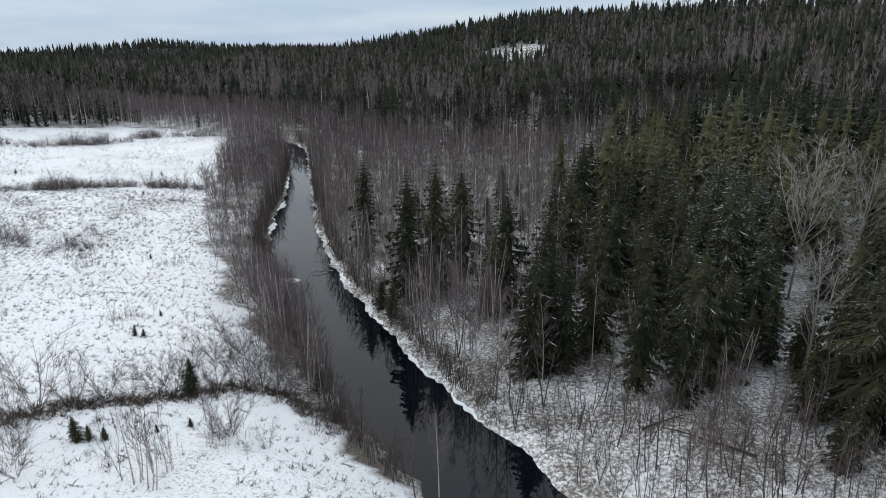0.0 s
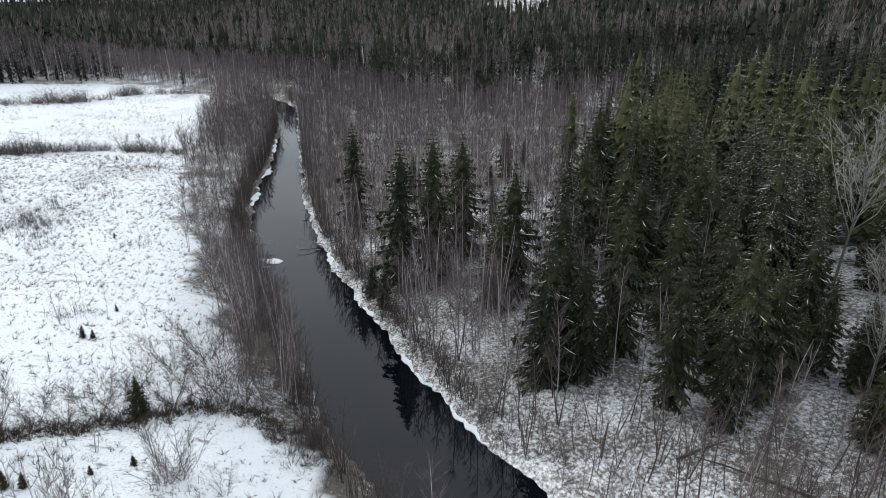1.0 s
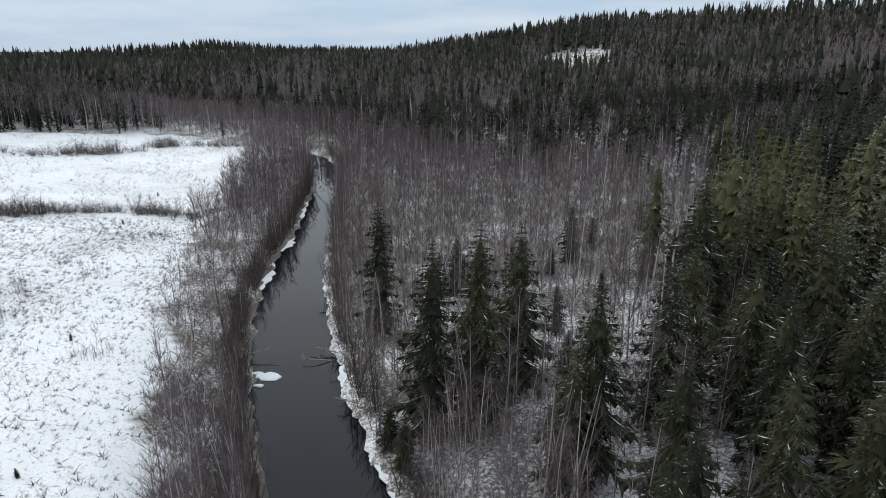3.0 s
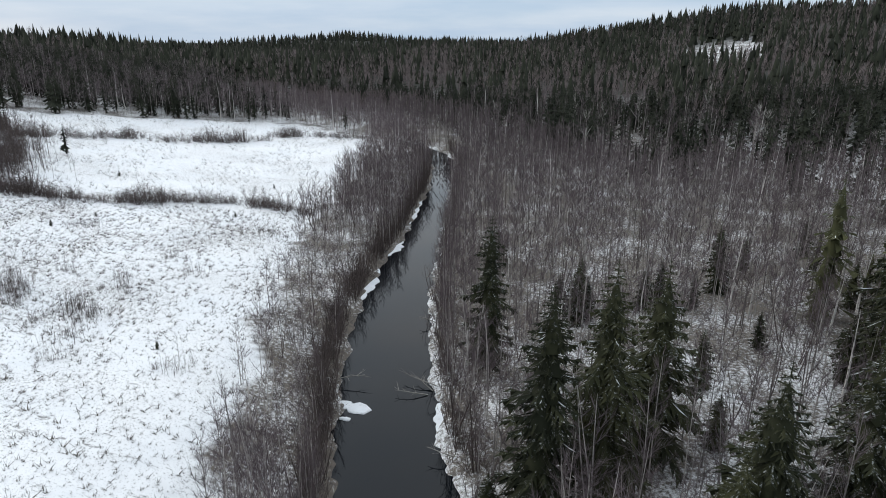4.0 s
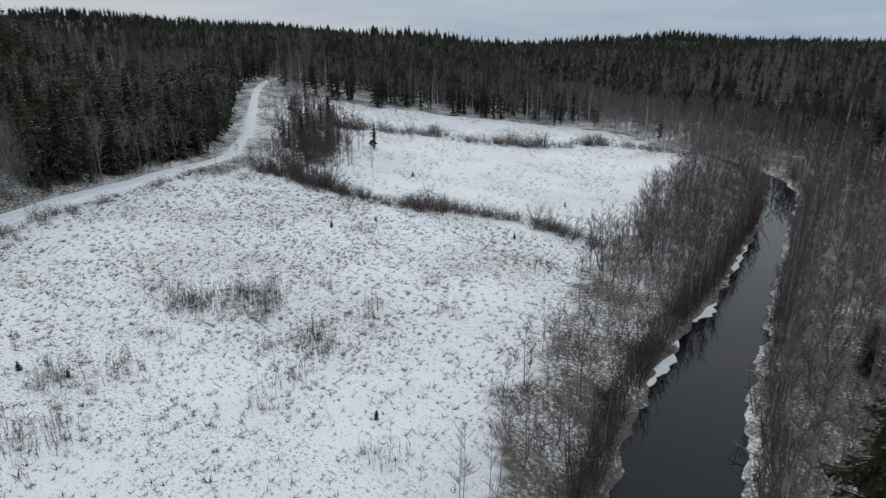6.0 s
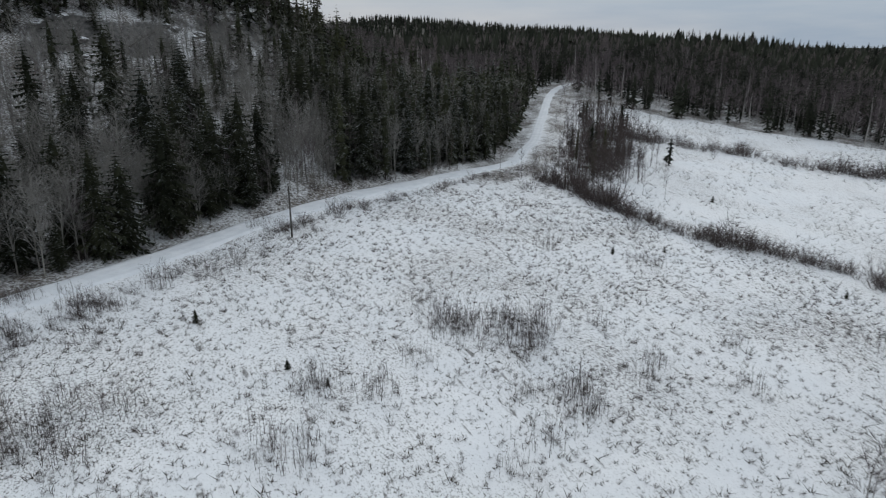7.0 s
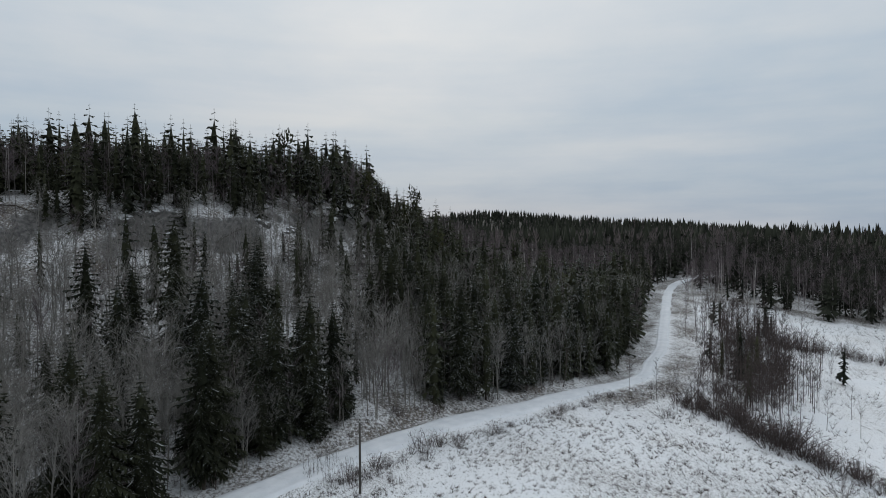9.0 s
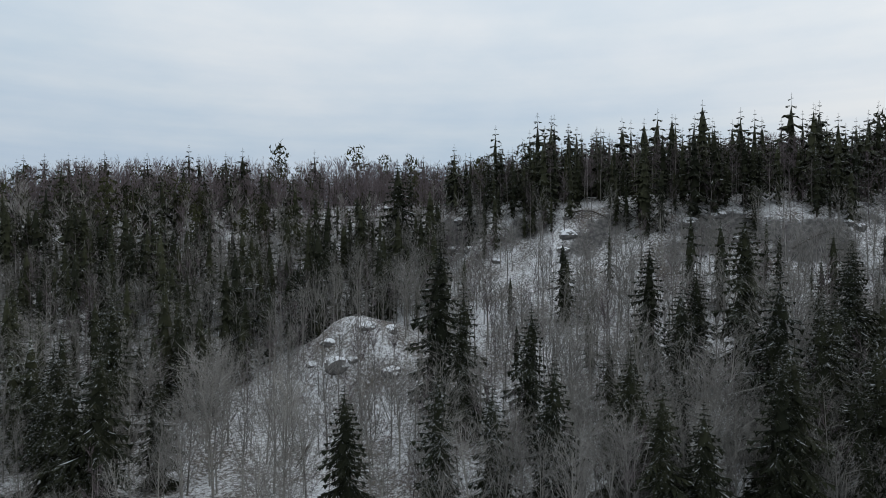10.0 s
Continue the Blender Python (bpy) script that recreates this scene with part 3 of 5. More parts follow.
def bare_shape(rng, h, limbs, twigs, fine, base=0.35, open_=0.55, stems=1, sides=5, thick=1.0, bend=0.04, upright=0.5):
    """A leafless tree: stems, curved limbs and a haze of twigs."""
    trunk, crown = Heap(), Heap()
    for st in range(stems):
        tilt = rng.normal(0, bend * (2.5 if stems > 1 else 1), 2)
        hh = h * (rng.uniform(0.75, 1.0) if st else 1.0)
        foot = rng.normal(0, 0.25 if stems > 1 else 0, 2)
        n = 6 if sides > 3 else 3
        s = np.linspace(0, 1, n)
        bow = rng.normal(0, bend * 0.6, 2)
        line = np.column_stack([foot[0] + tilt[0] * hh * s + bow[0] * hh * np.sin(s * 3.1), foot[1] + tilt[1] * hh * s + bow[1] * hh * np.sin(s * 3.1), s * hh - 0.3 * (1 - s)])
        r0 = (0.0045 * hh + 0.012) * thick
        trunk.tube(line, r0 * (1 - s) ** 0.8 + 0.008 * thick, sides)

        def at(q):
            return np.column_stack([np.interp(q, s, line[:, i]) for i in range(3)])
        k = max(3, limbs // stems)
        q = rng.uniform(base, 0.97, k) ** 0.9
        a = np.arange(k) * 2.4 + rng.uniform(-0.6, 0.6, k)
        ln = hh * open_ * (1.02 - q) ** 0.65 * rng.uniform(0.30, 0.60, k) + 0.3
        rise = rng.uniform(0.7, 1.5, k)
        d = np.column_stack([np.cos(a), np.sin(a), rise])
        d /= np.linalg.norm(d, axis=1, keepdims=True)
        p0 = at(q)
        p1 = p0 + d * ln[:, None] * 0.5
        p2 = p1 + (d + np.column_stack([rng.normal(0, 0.18, (k, 2)), rng.uniform(0.0, 0.5, k)])) * ln[:, None] * 0.5
        if sides > 3:
            for u, v, w, l_ in zip(p0, p1, p2, ln):
                rr = min(0.45 * r0, 0.012 * l_ + 0.006) * thick
                crown.tube([u, v, w], [rr, rr * 0.6, rr * 0.2], 3)
        else:
            crown.blades(p0, p2, ln * 0.022 * thick, rng)
        m = max(2, twigs // (stems * k))
        f = rng.uniform(0.2, 1.0, (k, m, 1))
        b = np.where(f < 0.5, p0[:, None] + (p1 - p0)[:, None] * f * 2, p1[:, None] + (p2 - p1)[:, None] * (f * 2 - 1))
        v = d[:, None] * 0.6 + rng.normal(0, 0.32, (k, m, 3)) + np.array([0, 0, upright])
        e = b + v * (ln[:, None, None] * rng.uniform(0.30, 0.75, (k, m, 1)) + 0.20)
        crown.blades(b.reshape(-1, 3), e.reshape(-1, 3), np.full(k * m, fine), rng)
    return trunk.arrays(), crown.arrays()


def far_spruce_shape(rng, h, wide, tiers=4, sides=4):
    """A distant spruce: ragged skirts one above the other."""
    heap = Heap()
    lean = rng.normal(0, 0.015, 2) * h
    for i in range(tiers):
        t = 0.04 + 0.80 * i / tiers
        top = min(1.0, t + 0.40)
        r = h * wide * (1 - t) ** 0.75 * rng.uniform(0.8, 1.2)
        a = (np.arange(sides) + rng.uniform(-0.3, 0.3, sides)) * 6.2832 / sides + rng.uniform(0, 6.28)
        rr = r * rng.uniform(0.45, 1.35, sides)
        rim = np.column_stack([np.cos(a) * rr, np.sin(a) * rr, t * h - rng.uniform(-0.03, 0.12, sides) * h])
        heap.add(np.vstack([rim, [[lean[0], lean[1], top * h]]]), [(j, (j + 1) % sides, sides) for j in range(sides)])
    return [heap.arrays()]


def far_bare_shape(rng, h, blades=16):
    """A distant leafless tree: a pale stem and an upright rounded haze."""
    stem, heap = Heap(), Heap()
    stem.blades(np.zeros((1, 3)), np.array([[0.0, 0, h * 0.94]]), np.full(1, 0.22), rng)
    q = rng.uniform(0.25, 0.82, blades)
    a = np.arange(blades) * 2.4 + rng.uniform(-0.4, 0.4, blades)
    o = h * 0.13 * np.sqrt(1.02 - q) * rng.uniform(0.1, 1.0, blades)
    b = np.column_stack([np.cos(a) * o * 0.5, np.sin(a) * o * 0.5, q * h])
    e = b + np.column_stack([np.cos(a) * o, np.sin(a) * o, h * rng.uniform(0.10, 0.20, blades)])
    heap.blades(b, e, np.full(blades, 0.24), rng)
    return [stem.arrays(), heap.arrays()]


def bush_shape(rng, h, stems, twigs, fine):
    """A rounded leafless bush: stems that lean outwards, with short crossing twigs."""
    heap = Heap()
    a = rng.uniform(0, 6.28, stems)
    o = rng.uniform(0.05, 1.0, stems) ** 0.7
    b = np.column_stack([np.cos(a) * o * h * 0.22, np.sin(a) * o * h * 0.22, 0 * a - 0.1])
    e = b + np.column_stack([np.cos(a) * o * h * 0.62, np.sin(a) * o * h * 0.62, h * (1.0 - 0.42 * o ** 2) * rng.uniform(0.6, 1.05, stems)])
    heap.blades(b, e, np.full(stems, fine * 1.3), rng)
    f = rng.uniform(0.22, 1, (stems, twigs, 1))
    p = b[:, None] + (e - b)[:, None] * f
    q = p + (rng.normal(0, 0.75, (stems, twigs, 3)) + np.array([0, 0, 0.55])) * h * rng.uniform(0.08, 0.24, (stems, twigs, 1))
    heap.blades(p.reshape(-1, 3), q.reshape(-1, 3), np.full(stems * twigs, fine * 0.85), rng)
    return heap.arrays()


def shoots_shape(rng, h, n, spread_):
    """A patch of thin upright shoots with short side twigs."""
    heap = Heap()
    b = np.column_stack([rng.normal(0, spread_, (n, 2)), np.full(n, -0.05)])
    hh = h * rng.uniform(0.35, 1.0, n)
    e = b + np.column_stack([rng.normal(0, 0.09, (n, 2)) * hh[:, None], hh])
    heap.blades(b, e, np.full(n, 0.04), rng)
    f = rng.uniform(0.25, 0.95, (n, 10, 1))
    p = b[:, None] + (e - b)[:, None] * f
    q = p + (rng.normal(0, 0.55, (n, 10, 3)) + np.array([0, 0, 0.7])) * hh[:, None, None] * rng.uniform(0.10, 0.30, (n, 10, 1))
    heap.blades(p.reshape(-1, 3), q.reshape(-1, 3), np.full(n * 10, 0.024), rng)
    return heap.arrays()


def tuft_shape(rng, h, blades, foot=0.10, wide=0.05):
    heap = Heap()
    b = rng.normal(0, foot, (blades, 3)) * np.array([1, 1, 0])
    e = b + np.column_stack([rng.normal(0, 0.45, (blades, 2)) * h, h * rng.uniform(0.35, 1.0, blades)])
    heap.blades(b, e, np.full(blades, wide), rng)
    return heap.arrays()


# ---- planting ----
def jitter(x0, x1, y0, y1, step, seed):
    r = np.random.RandomState(seed)
    gx, gy = np.meshgrid(np.arange(x0, x1, step), np.arange(y0, y1, step))
    return (gx + r.uniform(-0.48, 0.48, gx.shape) * step).ravel(), (gy + r.uniform(-0.48, 0.48, gy.shape) * step).ravel()


def joined(name, shapes, mats, x, y, size, seed, label, category, sink=0.0):
    """Many plants as one mesh: a stand that nobody could count. Each shape is a list of (points, faces), one for each material."""
    if not len(x):
        return
    r = np.random.RandomState(seed)
    which, turn = r.randint(0, len(shapes), len(x)), r.uniform(0, 6.28, len(x))
    z = height(x, y) - sink
    V, F, I, T, n = [], [], [], [], 0
    for k, shape in enumerate(shapes):
        m = which == k
        c, s, g = np.cos(turn[m]), np.sin(turn[m]), size[m]
        squeeze, tone = r.uniform(0.85, 1.15, m.sum()), r.uniform(0, 1, m.sum())
        for j, (v, f) in enumerate(shape):
            P = np.empty((m.sum(), len(v), 3), np.float32)
            P[..., 0] = (v[None, :, 0] * c[:, None] - v[None, :, 1] * s[:, None]) * (g * squeeze)[:, None] + x[m][:, None]
            P[..., 1] = (v[None, :, 0] * s[:, None] + v[None, :, 1] * c[:, None]) * (g * squeeze)[:, None] + y[m][:, None]
            P[..., 2] = v[None, :, 2] * g[:, None] + z[m][:, None]
            V.append(P.reshape(-1, 3))
            F.append((f[None] + (np.arange(m.sum()) * len(v))[:, None, None] + n).reshape(-1, 3))
            I.append(np.full(len(F[-1]), j))
            T.append(np.repeat(tone, len(v)))
            n += V[-1].shape[0]
    me = mesh_of(name, np.vstack(V), np.vstack(F), mats, np.concatenate(I))
    a = me.attributes.new("tone", "FLOAT", "POINT")
    a.data.foreach_set("value", np.concatenate(T).astype(np.float32))
    ob = new(name, me)
    return tagged(ob, label, category, kind="stuff")


def tree_models(name, shapes, mats, labels, category, group):
    """One model thing for each shape: an empty with trunk and crown under it."""
    out = []
    for (trunk, crown, *snow), label in zip(shapes, labels):
        ob = tagged(new(name), label, category, group)
        part("trunk", mesh_of("trunk", *trunk, [mats[0]]), ob)
        if snow:
            (v, f), (sv, sf) = crown, snow[0]
            me = mesh_of("crown", np.vstack([v, sv]), np.vstack([f, sf + len(v)]), [mats[1], BOUGH_SNOW], np.repeat([0, 1], [len(f), len(sf)]))
        else:
            me = mesh_of("crown", *crown, [mats[1]])
        part("crown", me, ob)
        out.append(ob)
    return out


class Grove:
    """Plants single trees; the first use of a model is the model itself."""

    def __init__(self, models):
        self.models, self.used, self.count = models, set(), 0

    def plant(self, k, x, y, size, turn):
        wide = 1 + 0.6 * max(0, 0.6 - size)
        m = Matrix.LocRotScale((x, y, float(height([x], [y])[0]) - 0.05), Euler((0, 0, turn)), (size * wide, size * wide, size))
        self.count += 1
        if k not in self.used:
            self.used.add(k)
            self.models[k].matrix_basis = m
            return self.models[k]
        src = self.models[k]
        keep = src.matrix_basis.copy()
        ob = copy_thing(src, m)
        ob.matrix_basis = m
        src.matrix_basis = keep
        return ob


R = np.random.RandomState(11)
# close, middle and far shapes; all drawn one metre high per unit of size where noted
SPRUCE_NEAR = [spruce_shape(R, h, w, n, 7, 5, b, 0.29, f) for h, w, b, n, f in ((18, 0.195, 0.05, 28, 0.16), (20, 0.175, 0.08, 31, 0.2), (16, 0.22, 0.05, 25, 0.3), (19, 0.160, 0.12, 28, 0.12), (14, 0.225, 0.04, 22, 0.10))]
SPRUCE_MID = [spruce_shape(R, h, w, n, 6, 2, b, 0.34, 0.12, 6, 3) for h, w, b, n in ((17, 0.195, 0.06, 13), (19, 0.170, 0.08, 14), (15, 0.215, 0.04, 12), (18, 0.16, 0.12, 13), (16, 0.15, 0.08, 13))]
SPRUCE_FAR = [far_spruce_shape(R, h, w) for h, w in ((16, 0.19), (18, 0.165), (14, 0.21), (17, 0.14))]
SPRUCE_LITE = [spruce_shape(R, h, w, n, 5, 1, b, 0.52, 0, 5, 3) for h, w, b, n in ((17, 0.18, 0.06, 11), (19, 0.155, 0.10, 12), (15, 0.20, 0.04, 10), (18, 0.14, 0.12, 11))]
PINE = [pine_shape(R, h, n, 15) for h, n in ((15, 14), (14, 12), (16, 15))]
BIRCH_NEAR = [bare_shape(R, h, 24, 400, 0.021, b, o, st, bend=0.035, upright=0.4) for h, b, o, st in ((12, 0.30, 0.42, 1), (13, 0.38, 0.38, 1), (10, 0.25, 0.45, 2), (11, 0.3, 0.4, 1), (9, 0.2, 0.45, 3), (12.5, 0.42, 0.36, 1))]
BIRCH_MID = [bare_shape(R, h, 13, 170, 0.034, b, o, 1, 3, 1.15, 0.022, 0.55) for h, b, o in ((12, 0.30, 0.42), (13, 0.40, 0.38), (10, 0.24, 0.44), (11, 0.42, 0.40))]
BIRCH_PALE = [bare_shape(R, h, 14, 90, 0.036, b, o, st, 3, 2.2, 0.02, 0.9) for h, b, o, st in ((13, 0.4, 0.36, 1), (14, 0.45, 0.34, 1), (12, 0.35, 0.36, 2))]
BIRCH_FAR = [far_bare_shape(R, h) for h in (12, 14, 10)]
BIRCH_LITE = [bare_shape(R, h, 9, 72, 0.085, b, o, 1, 3, 1.6, 0.022, 0.75) for h, b, o in ((12, 0.34, 0.40), (13, 0.42, 0.36), (10, 0.26, 0.42), (13.5, 0.5, 0.34))]
ASPEN_NEAR = [fan_shape(R, h, w, q, n, 9, 7, 0.027, 0, 0.85) for h, w, q, n in ((20, 0.27, 0.32, 26), (18, 0.22, 0.28, 24), (16, 0.24, 0.22, 24), (15, 0.20, 0.25, 22))]
ASPEN_MID = [fan_shape(R, h, w, q, 15, 5, 3, 0.050, 0, 0.9, False) for h, w, q in ((17, 0.20, 0.26), (15, 0.22, 0.22), (18, 0.18, 0.28))]
HILL_LITE = [bare_shape(R, h, 11, 104, 0.066, b, o, 1, 3, 0.9, 0.03) for h, b, o in ((12, 0.22, 0.50), (13, 0.26, 0.46), (10, 0.18, 0.52))]
SAPLING = [bare_shape(R, h, 12, 80, 0.024, 0.25, 0.40, st, 4, 1.25, 0.05) for h, st in ((5, 1), (6, 2), (4, 3), (7, 1))]
BUSH = [bush_shape(R, 2.0, n, 6, 0.038) for n in (15, 18, 21, 12)]
WILLOW = [fan_shape(R, h, w, 0, n, 13, 6, 0.017, n, 0.42) for h, w, n in ((5, 0.46, 9), (4.5, 0.6, 11), (6, 0.36, 8))]
SHOOTS = [shoots_shape(R, h, n, w) for h, n, w in ((2.4, 26, 0.8), (1.8, 38, 1.3), (2.8, 20, 0.7))]
WEED = [tuft_shape(R, 1.0, n) for n in (4, 5)]
CLUMP = [tuft_shape(R, 0.55, n, 0.19, 0.04) for n in (15, 18, 22)]
TUFT = [tuft_shape(R, 0.5, n) for n in (5, 7, 9)]


# ---- single trees that stand out ----
SPRUCE_MATS, FROST_MATS = (SPRUCE_BARK, NEEDLES, BOUGH_SNOW), (SPRUCE_BARK, NEEDLES_FROST, BOUGH_SNOW)
spruces = Grove(tree_models("spruce_tree", SPRUCE_NEAR, SPRUCE_MATS, (
    "tall dark green spruce with drooping branches above snow", "slender dark spruce standing in snowy woodland", "broad full spruce dusted with snow",
    "narrow old spruce with a bare lower trunk", "dense olive-green spruce with branches to the ground"), "spruce", "spruces of the valley"))
frosted = Grove(tree_models("spruce_tree", SPRUCE_NEAR[:4], FROST_MATS, (
    "tall spruce with frosted blue-green boughs", "slim spruce with snow caught on its boughs", "broad spruce with snow-flecked branches", "old spruce with frost on sparse boughs"),
    "spruce", "spruces of the hill"))
birches = Grove(tree_models("birch_tree", BIRCH_NEAR, (BIRCH_BARK, BIRCH_TWIGS), (
    "leafless birch with a pale trunk and brown twigs", "tall leafless birch with a thin white trunk", "leafless forked birch in snow", "bare young birch with reddish-brown twigs",
    "bare multi-stemmed riverside alder", "slender bare birch with a high crown"), "birch", "bare riverside trees"))
aspens = Grove(tree_models("aspen_tree", ASPEN_NEAR, (ASPEN_BARK, ASPEN_TWIGS), (
    "large leafless aspen with pale grey branches", "tall bare aspen with grey-green bark", "broad leafless aspen with frosted twigs", "bare grey aspen beside spruces"), "aspen", "bare aspens"))
saplings = Grove(tree_models("sapling", SAPLING, (BIRCH_BARK, SHRUB_TWIGS), (
    "thin leafless sapling standing in snow", "small bare two-stemmed sapling", "small bare clump of birch shoots", "tall thin bare sapling"), "sapling", "saplings"))
NEAR_H = [18, 20, 16, 19, 14]
TAKEN = []


def stand(grove, rows, heights, seed):
    """Rows of x, y and height."""
    r = np.random.RandomState(seed)
    for x, y, h in rows:
        k = r.randint(len(grove.models))
        TAKEN.append((x, y))
        grove.plant(k, x, y, h / heights[k], r.uniform(0, 6.28))


stand(spruces, [(-16.5, 109.5, 18.8), (-7.6, 88.6, 20.6), (-3.9, 92.7, 20.5), (0.2, 98, 18.8), (6.3, 83.8, 18.2), (-8.6, 125.3, 9), (9.4, 140.9, 10), (-7.5, 127, 6), (4.6, 82.4, 13), (-9.5, 84.5, 6), (-11.5, 88, 5)], NEAR_H, 1)
stand(spruces, [(13.6, 91, 18), (17.6, 97.5, 18.5), (21.4, 92.6, 18), (21.9, 86.1, 17), (30.5, 99.4, 19), (29.5, 84, 17), (31.5, 80.5, 17), (40.6, 93.3, 19), (42.3, 89.3, 18), (8.5, 66.6, 16), (10.5, 70, 15),
                (12.2, 66.5, 14), (19.1, 61.5, 16), (28.9, 64.3, 14), (43.5, 92.3, 18), (34.3, 81, 18), (29.9, 89.6, 18), (33.8, 55.5, 9), (33.9, 48.3, 8), (11, 75, 17), (16, 72, 18), (22, 73, 17), (26, 69, 16)], NEAR_H, 2)
stand(frosted, [(-125.4, 78.8, 18), (-137.4, 101.4, 19), (-142.7, 111.6, 15), (-158.2, 123.1, 13), (-138.9, 61.2, 22), (-136.4, 56.3, 15), (-141.7, 71.8, 18), (-152.3, 92.8, 18), (-153.7, 101.9, 17),
                (-152.7, 89.5, 15), (-132.4, 70.5, 16), (-159.1, 129.8, 16), (-159.1, 109.5, 14), (-176.1, 186, 9), (-147, 157, 10), (-92.4, 6.9, 20), (-119.1, 30.6, 22), (-117.2, 35, 17), (-164.7, -11.9, 22)], NEAR_H, 3)
stand(frosted, [(-133.5, 55, 14), (-144.5, 71.7, 18), (-139.8, 68.4, 14), (-125.6, -0.4, 14), (-137.9, 50.2, 17), (-100, 44, 15), (-97, 36, 13), (-105, 52, 16), (-84, 20, 17), (-84, 11, 13), (-88, 3, 14), (-80, 6, 12), (-86.5, 8, 11), (-93, 14, 12), (-77, 13, 10)], NEAR_H, 4)
stand(spruces, [(10.6, 153.4, 7), (24.3, 161.7, 7), (1.6, 134.3, 7), (-9, 132.4, 7), (-11.2, 127.2, 6), (12.4, 123.5, 5), (10.6, 104.8, 4), (14, 150, 6), (26, 140, 7), (20, 118, 8)], NEAR_H, 5)
stand(spruces, [(-96.8, 128, 1.3), (-119.1, 167.4, 1.6), (-77.6, 152.2, 1.2), (-84.7, 178.1, 1.3), (-50.6, 98.4, 1.1), (-38.1, 67.7, 1.6), (-37.2, 67.9, 1.1), (-32, 45.2, 2.6), (-31, 45.4, 1.7), (-29.8, 45.6, 1.4),
                (-26.2, 54.9, 4.2), (-38.1, 74.3, 1.0), (-85.5, 70.7, 1.6), (-96.2, 136.9, 1.0), (-75, 78, 1.1), (-72, 81, 0.9), (-24, 49, 1.0), (-26.3, 47.5, 0.9)], NEAR_H, 6)
ASPEN_H = [20, 18, 16, 15]
aspens.plant(0, 46.5, 85, 1.17, 0.4)
aspens.plant(0, 53, 82.5, 1.08, 2.4)
aspens.plant(1, 36.2, 60.4, 1.0, 1.0)
TAKEN += [(46.5, 85), (53, 82.5), (36.2, 60.4)]
stand(birches, [(13.3, 69.1, 13), (15.5, 67.5, 12), (19.5, 64, 11), (29, 60, 9), (33.5, 61, 8)], [12, 13, 10, 11, 9, 12.5], 17)
stand(aspens, [(-118.4, 53.3, 15), (-132.1, 66.1, 17), (-115.7, 62.3, 15), (-144.7, 83, 16), (-146.6, 86.5, 15), (-135.6, 89.6, 14), (-119.9, 47.5, 15), (-96.2, 18.1, 14), (-109, 15.5, 15),
               (-102.9, 11.8, 13), (-119.6, 45, 15), (-122.3, 54, 15), (-135, 64.5, 17), (-124.5, 62, 14), (-91.5, -9.5, 14), (-108.9, 27.4, 12)], ASPEN_H, 7)
stand(aspens, [(-90.8, 26, 16.5), (-94.4, 31.3, 14.5), (-98.5, 25, 15), (-87.5, 18.5, 14.5), (-106, 40, 13)], ASPEN_H, 27)
SAP_H = [5, 6, 4, 7]
stand(saplings, [(-45.5, 95.3, 4), (-42, 70, 4.5), (-33.2, 71.2, 2.6), (-38.1, 72.2, 4), (-38.5, 50.5, 6), (-28, 43, 5), (-23, 50, 4), (-35.1, 92.4, 8), (-35, 94.2, 6), (-62, 158, 6), (-64, 162, 5.5), (-66, 159, 6), (-63, 166, 6.5), (-67, 165, 5), (-61, 162, 6), (-69, 168, 5.5), (-66, 171, 6), (-71, 163, 5), (-60, 156, 6), (-65, 103, 3), (-93, 128, 2), (-86, 112, 2), (-66.6, 61.9, 3.4),
                 (-69.7, 55.9, 4), (-70.5, 58, 4.5), (-67, 57, 3.4), (-72, 60, 3.2), (-64.2, 78.2, 2.6), (-63, 76, 2.4), (-80.7, 96.8, 2.6), (-79, 98, 2.2), (-78, 105, 2.4), (-76, 103, 2.6), (-77, 107, 2), (-66.4, 102.9, 2.2), (-68.3, 112.9, 2.0)], SAP_H, 8)


willows = Grove(tree_models("willow_bush", WILLOW, (SHRUB_TWIGS, SHRUB_TWIGS), (
    "tall leafless many-stemmed willow in the snowy ditch", "bare brown willow with many thin stems", "large open leafless willow bush"), "willow", "willows of the ditch"))
stand(willows, [(-37.8, 49.2, 8.2), (-39.6, 48.3, 6.5), (-41.5, 47, 6), (-36, 51.6, 4.6), (-33.6, 52.8, 4.8), (-31.6, 53.6, 4.2), (-29.6, 54.6, 4.8), (-28, 55.2, 5), (-27, 56.6, 6), (-24.6, 57.2, 5.2),
                (-22.4, 59, 7.6), (-21.2, 60.4, 8), (-19.8, 61, 7.4), (-18.6, 62.4, 7.6), (-20.4, 57.6, 5), (-27, 63, 5), (-25, 66, 5.5), (-33.4, 39.8, 5), (-34.8, 41.2, 4.6), (-36.4, 43.5, 4.4), (-20.6, 47, 4.4), (-19.8, 47.6, 4),
                (-44.5, 49, 5.5), (-48, 52, 5), (-46, 46, 4.5), (-16.4, 46.6, 2.6), (-104, 137, 3), (-88, 157, 4), (-82, 164, 4), (-74, 160, 5), (-70, 158, 5), (-66, 163, 6),
                (-150, 196, 4.5), (-158, 203, 5), (-143, 219, 4), (-120, 246, 4), (-112, 252, 4)], [5, 4.5, 6], 12)
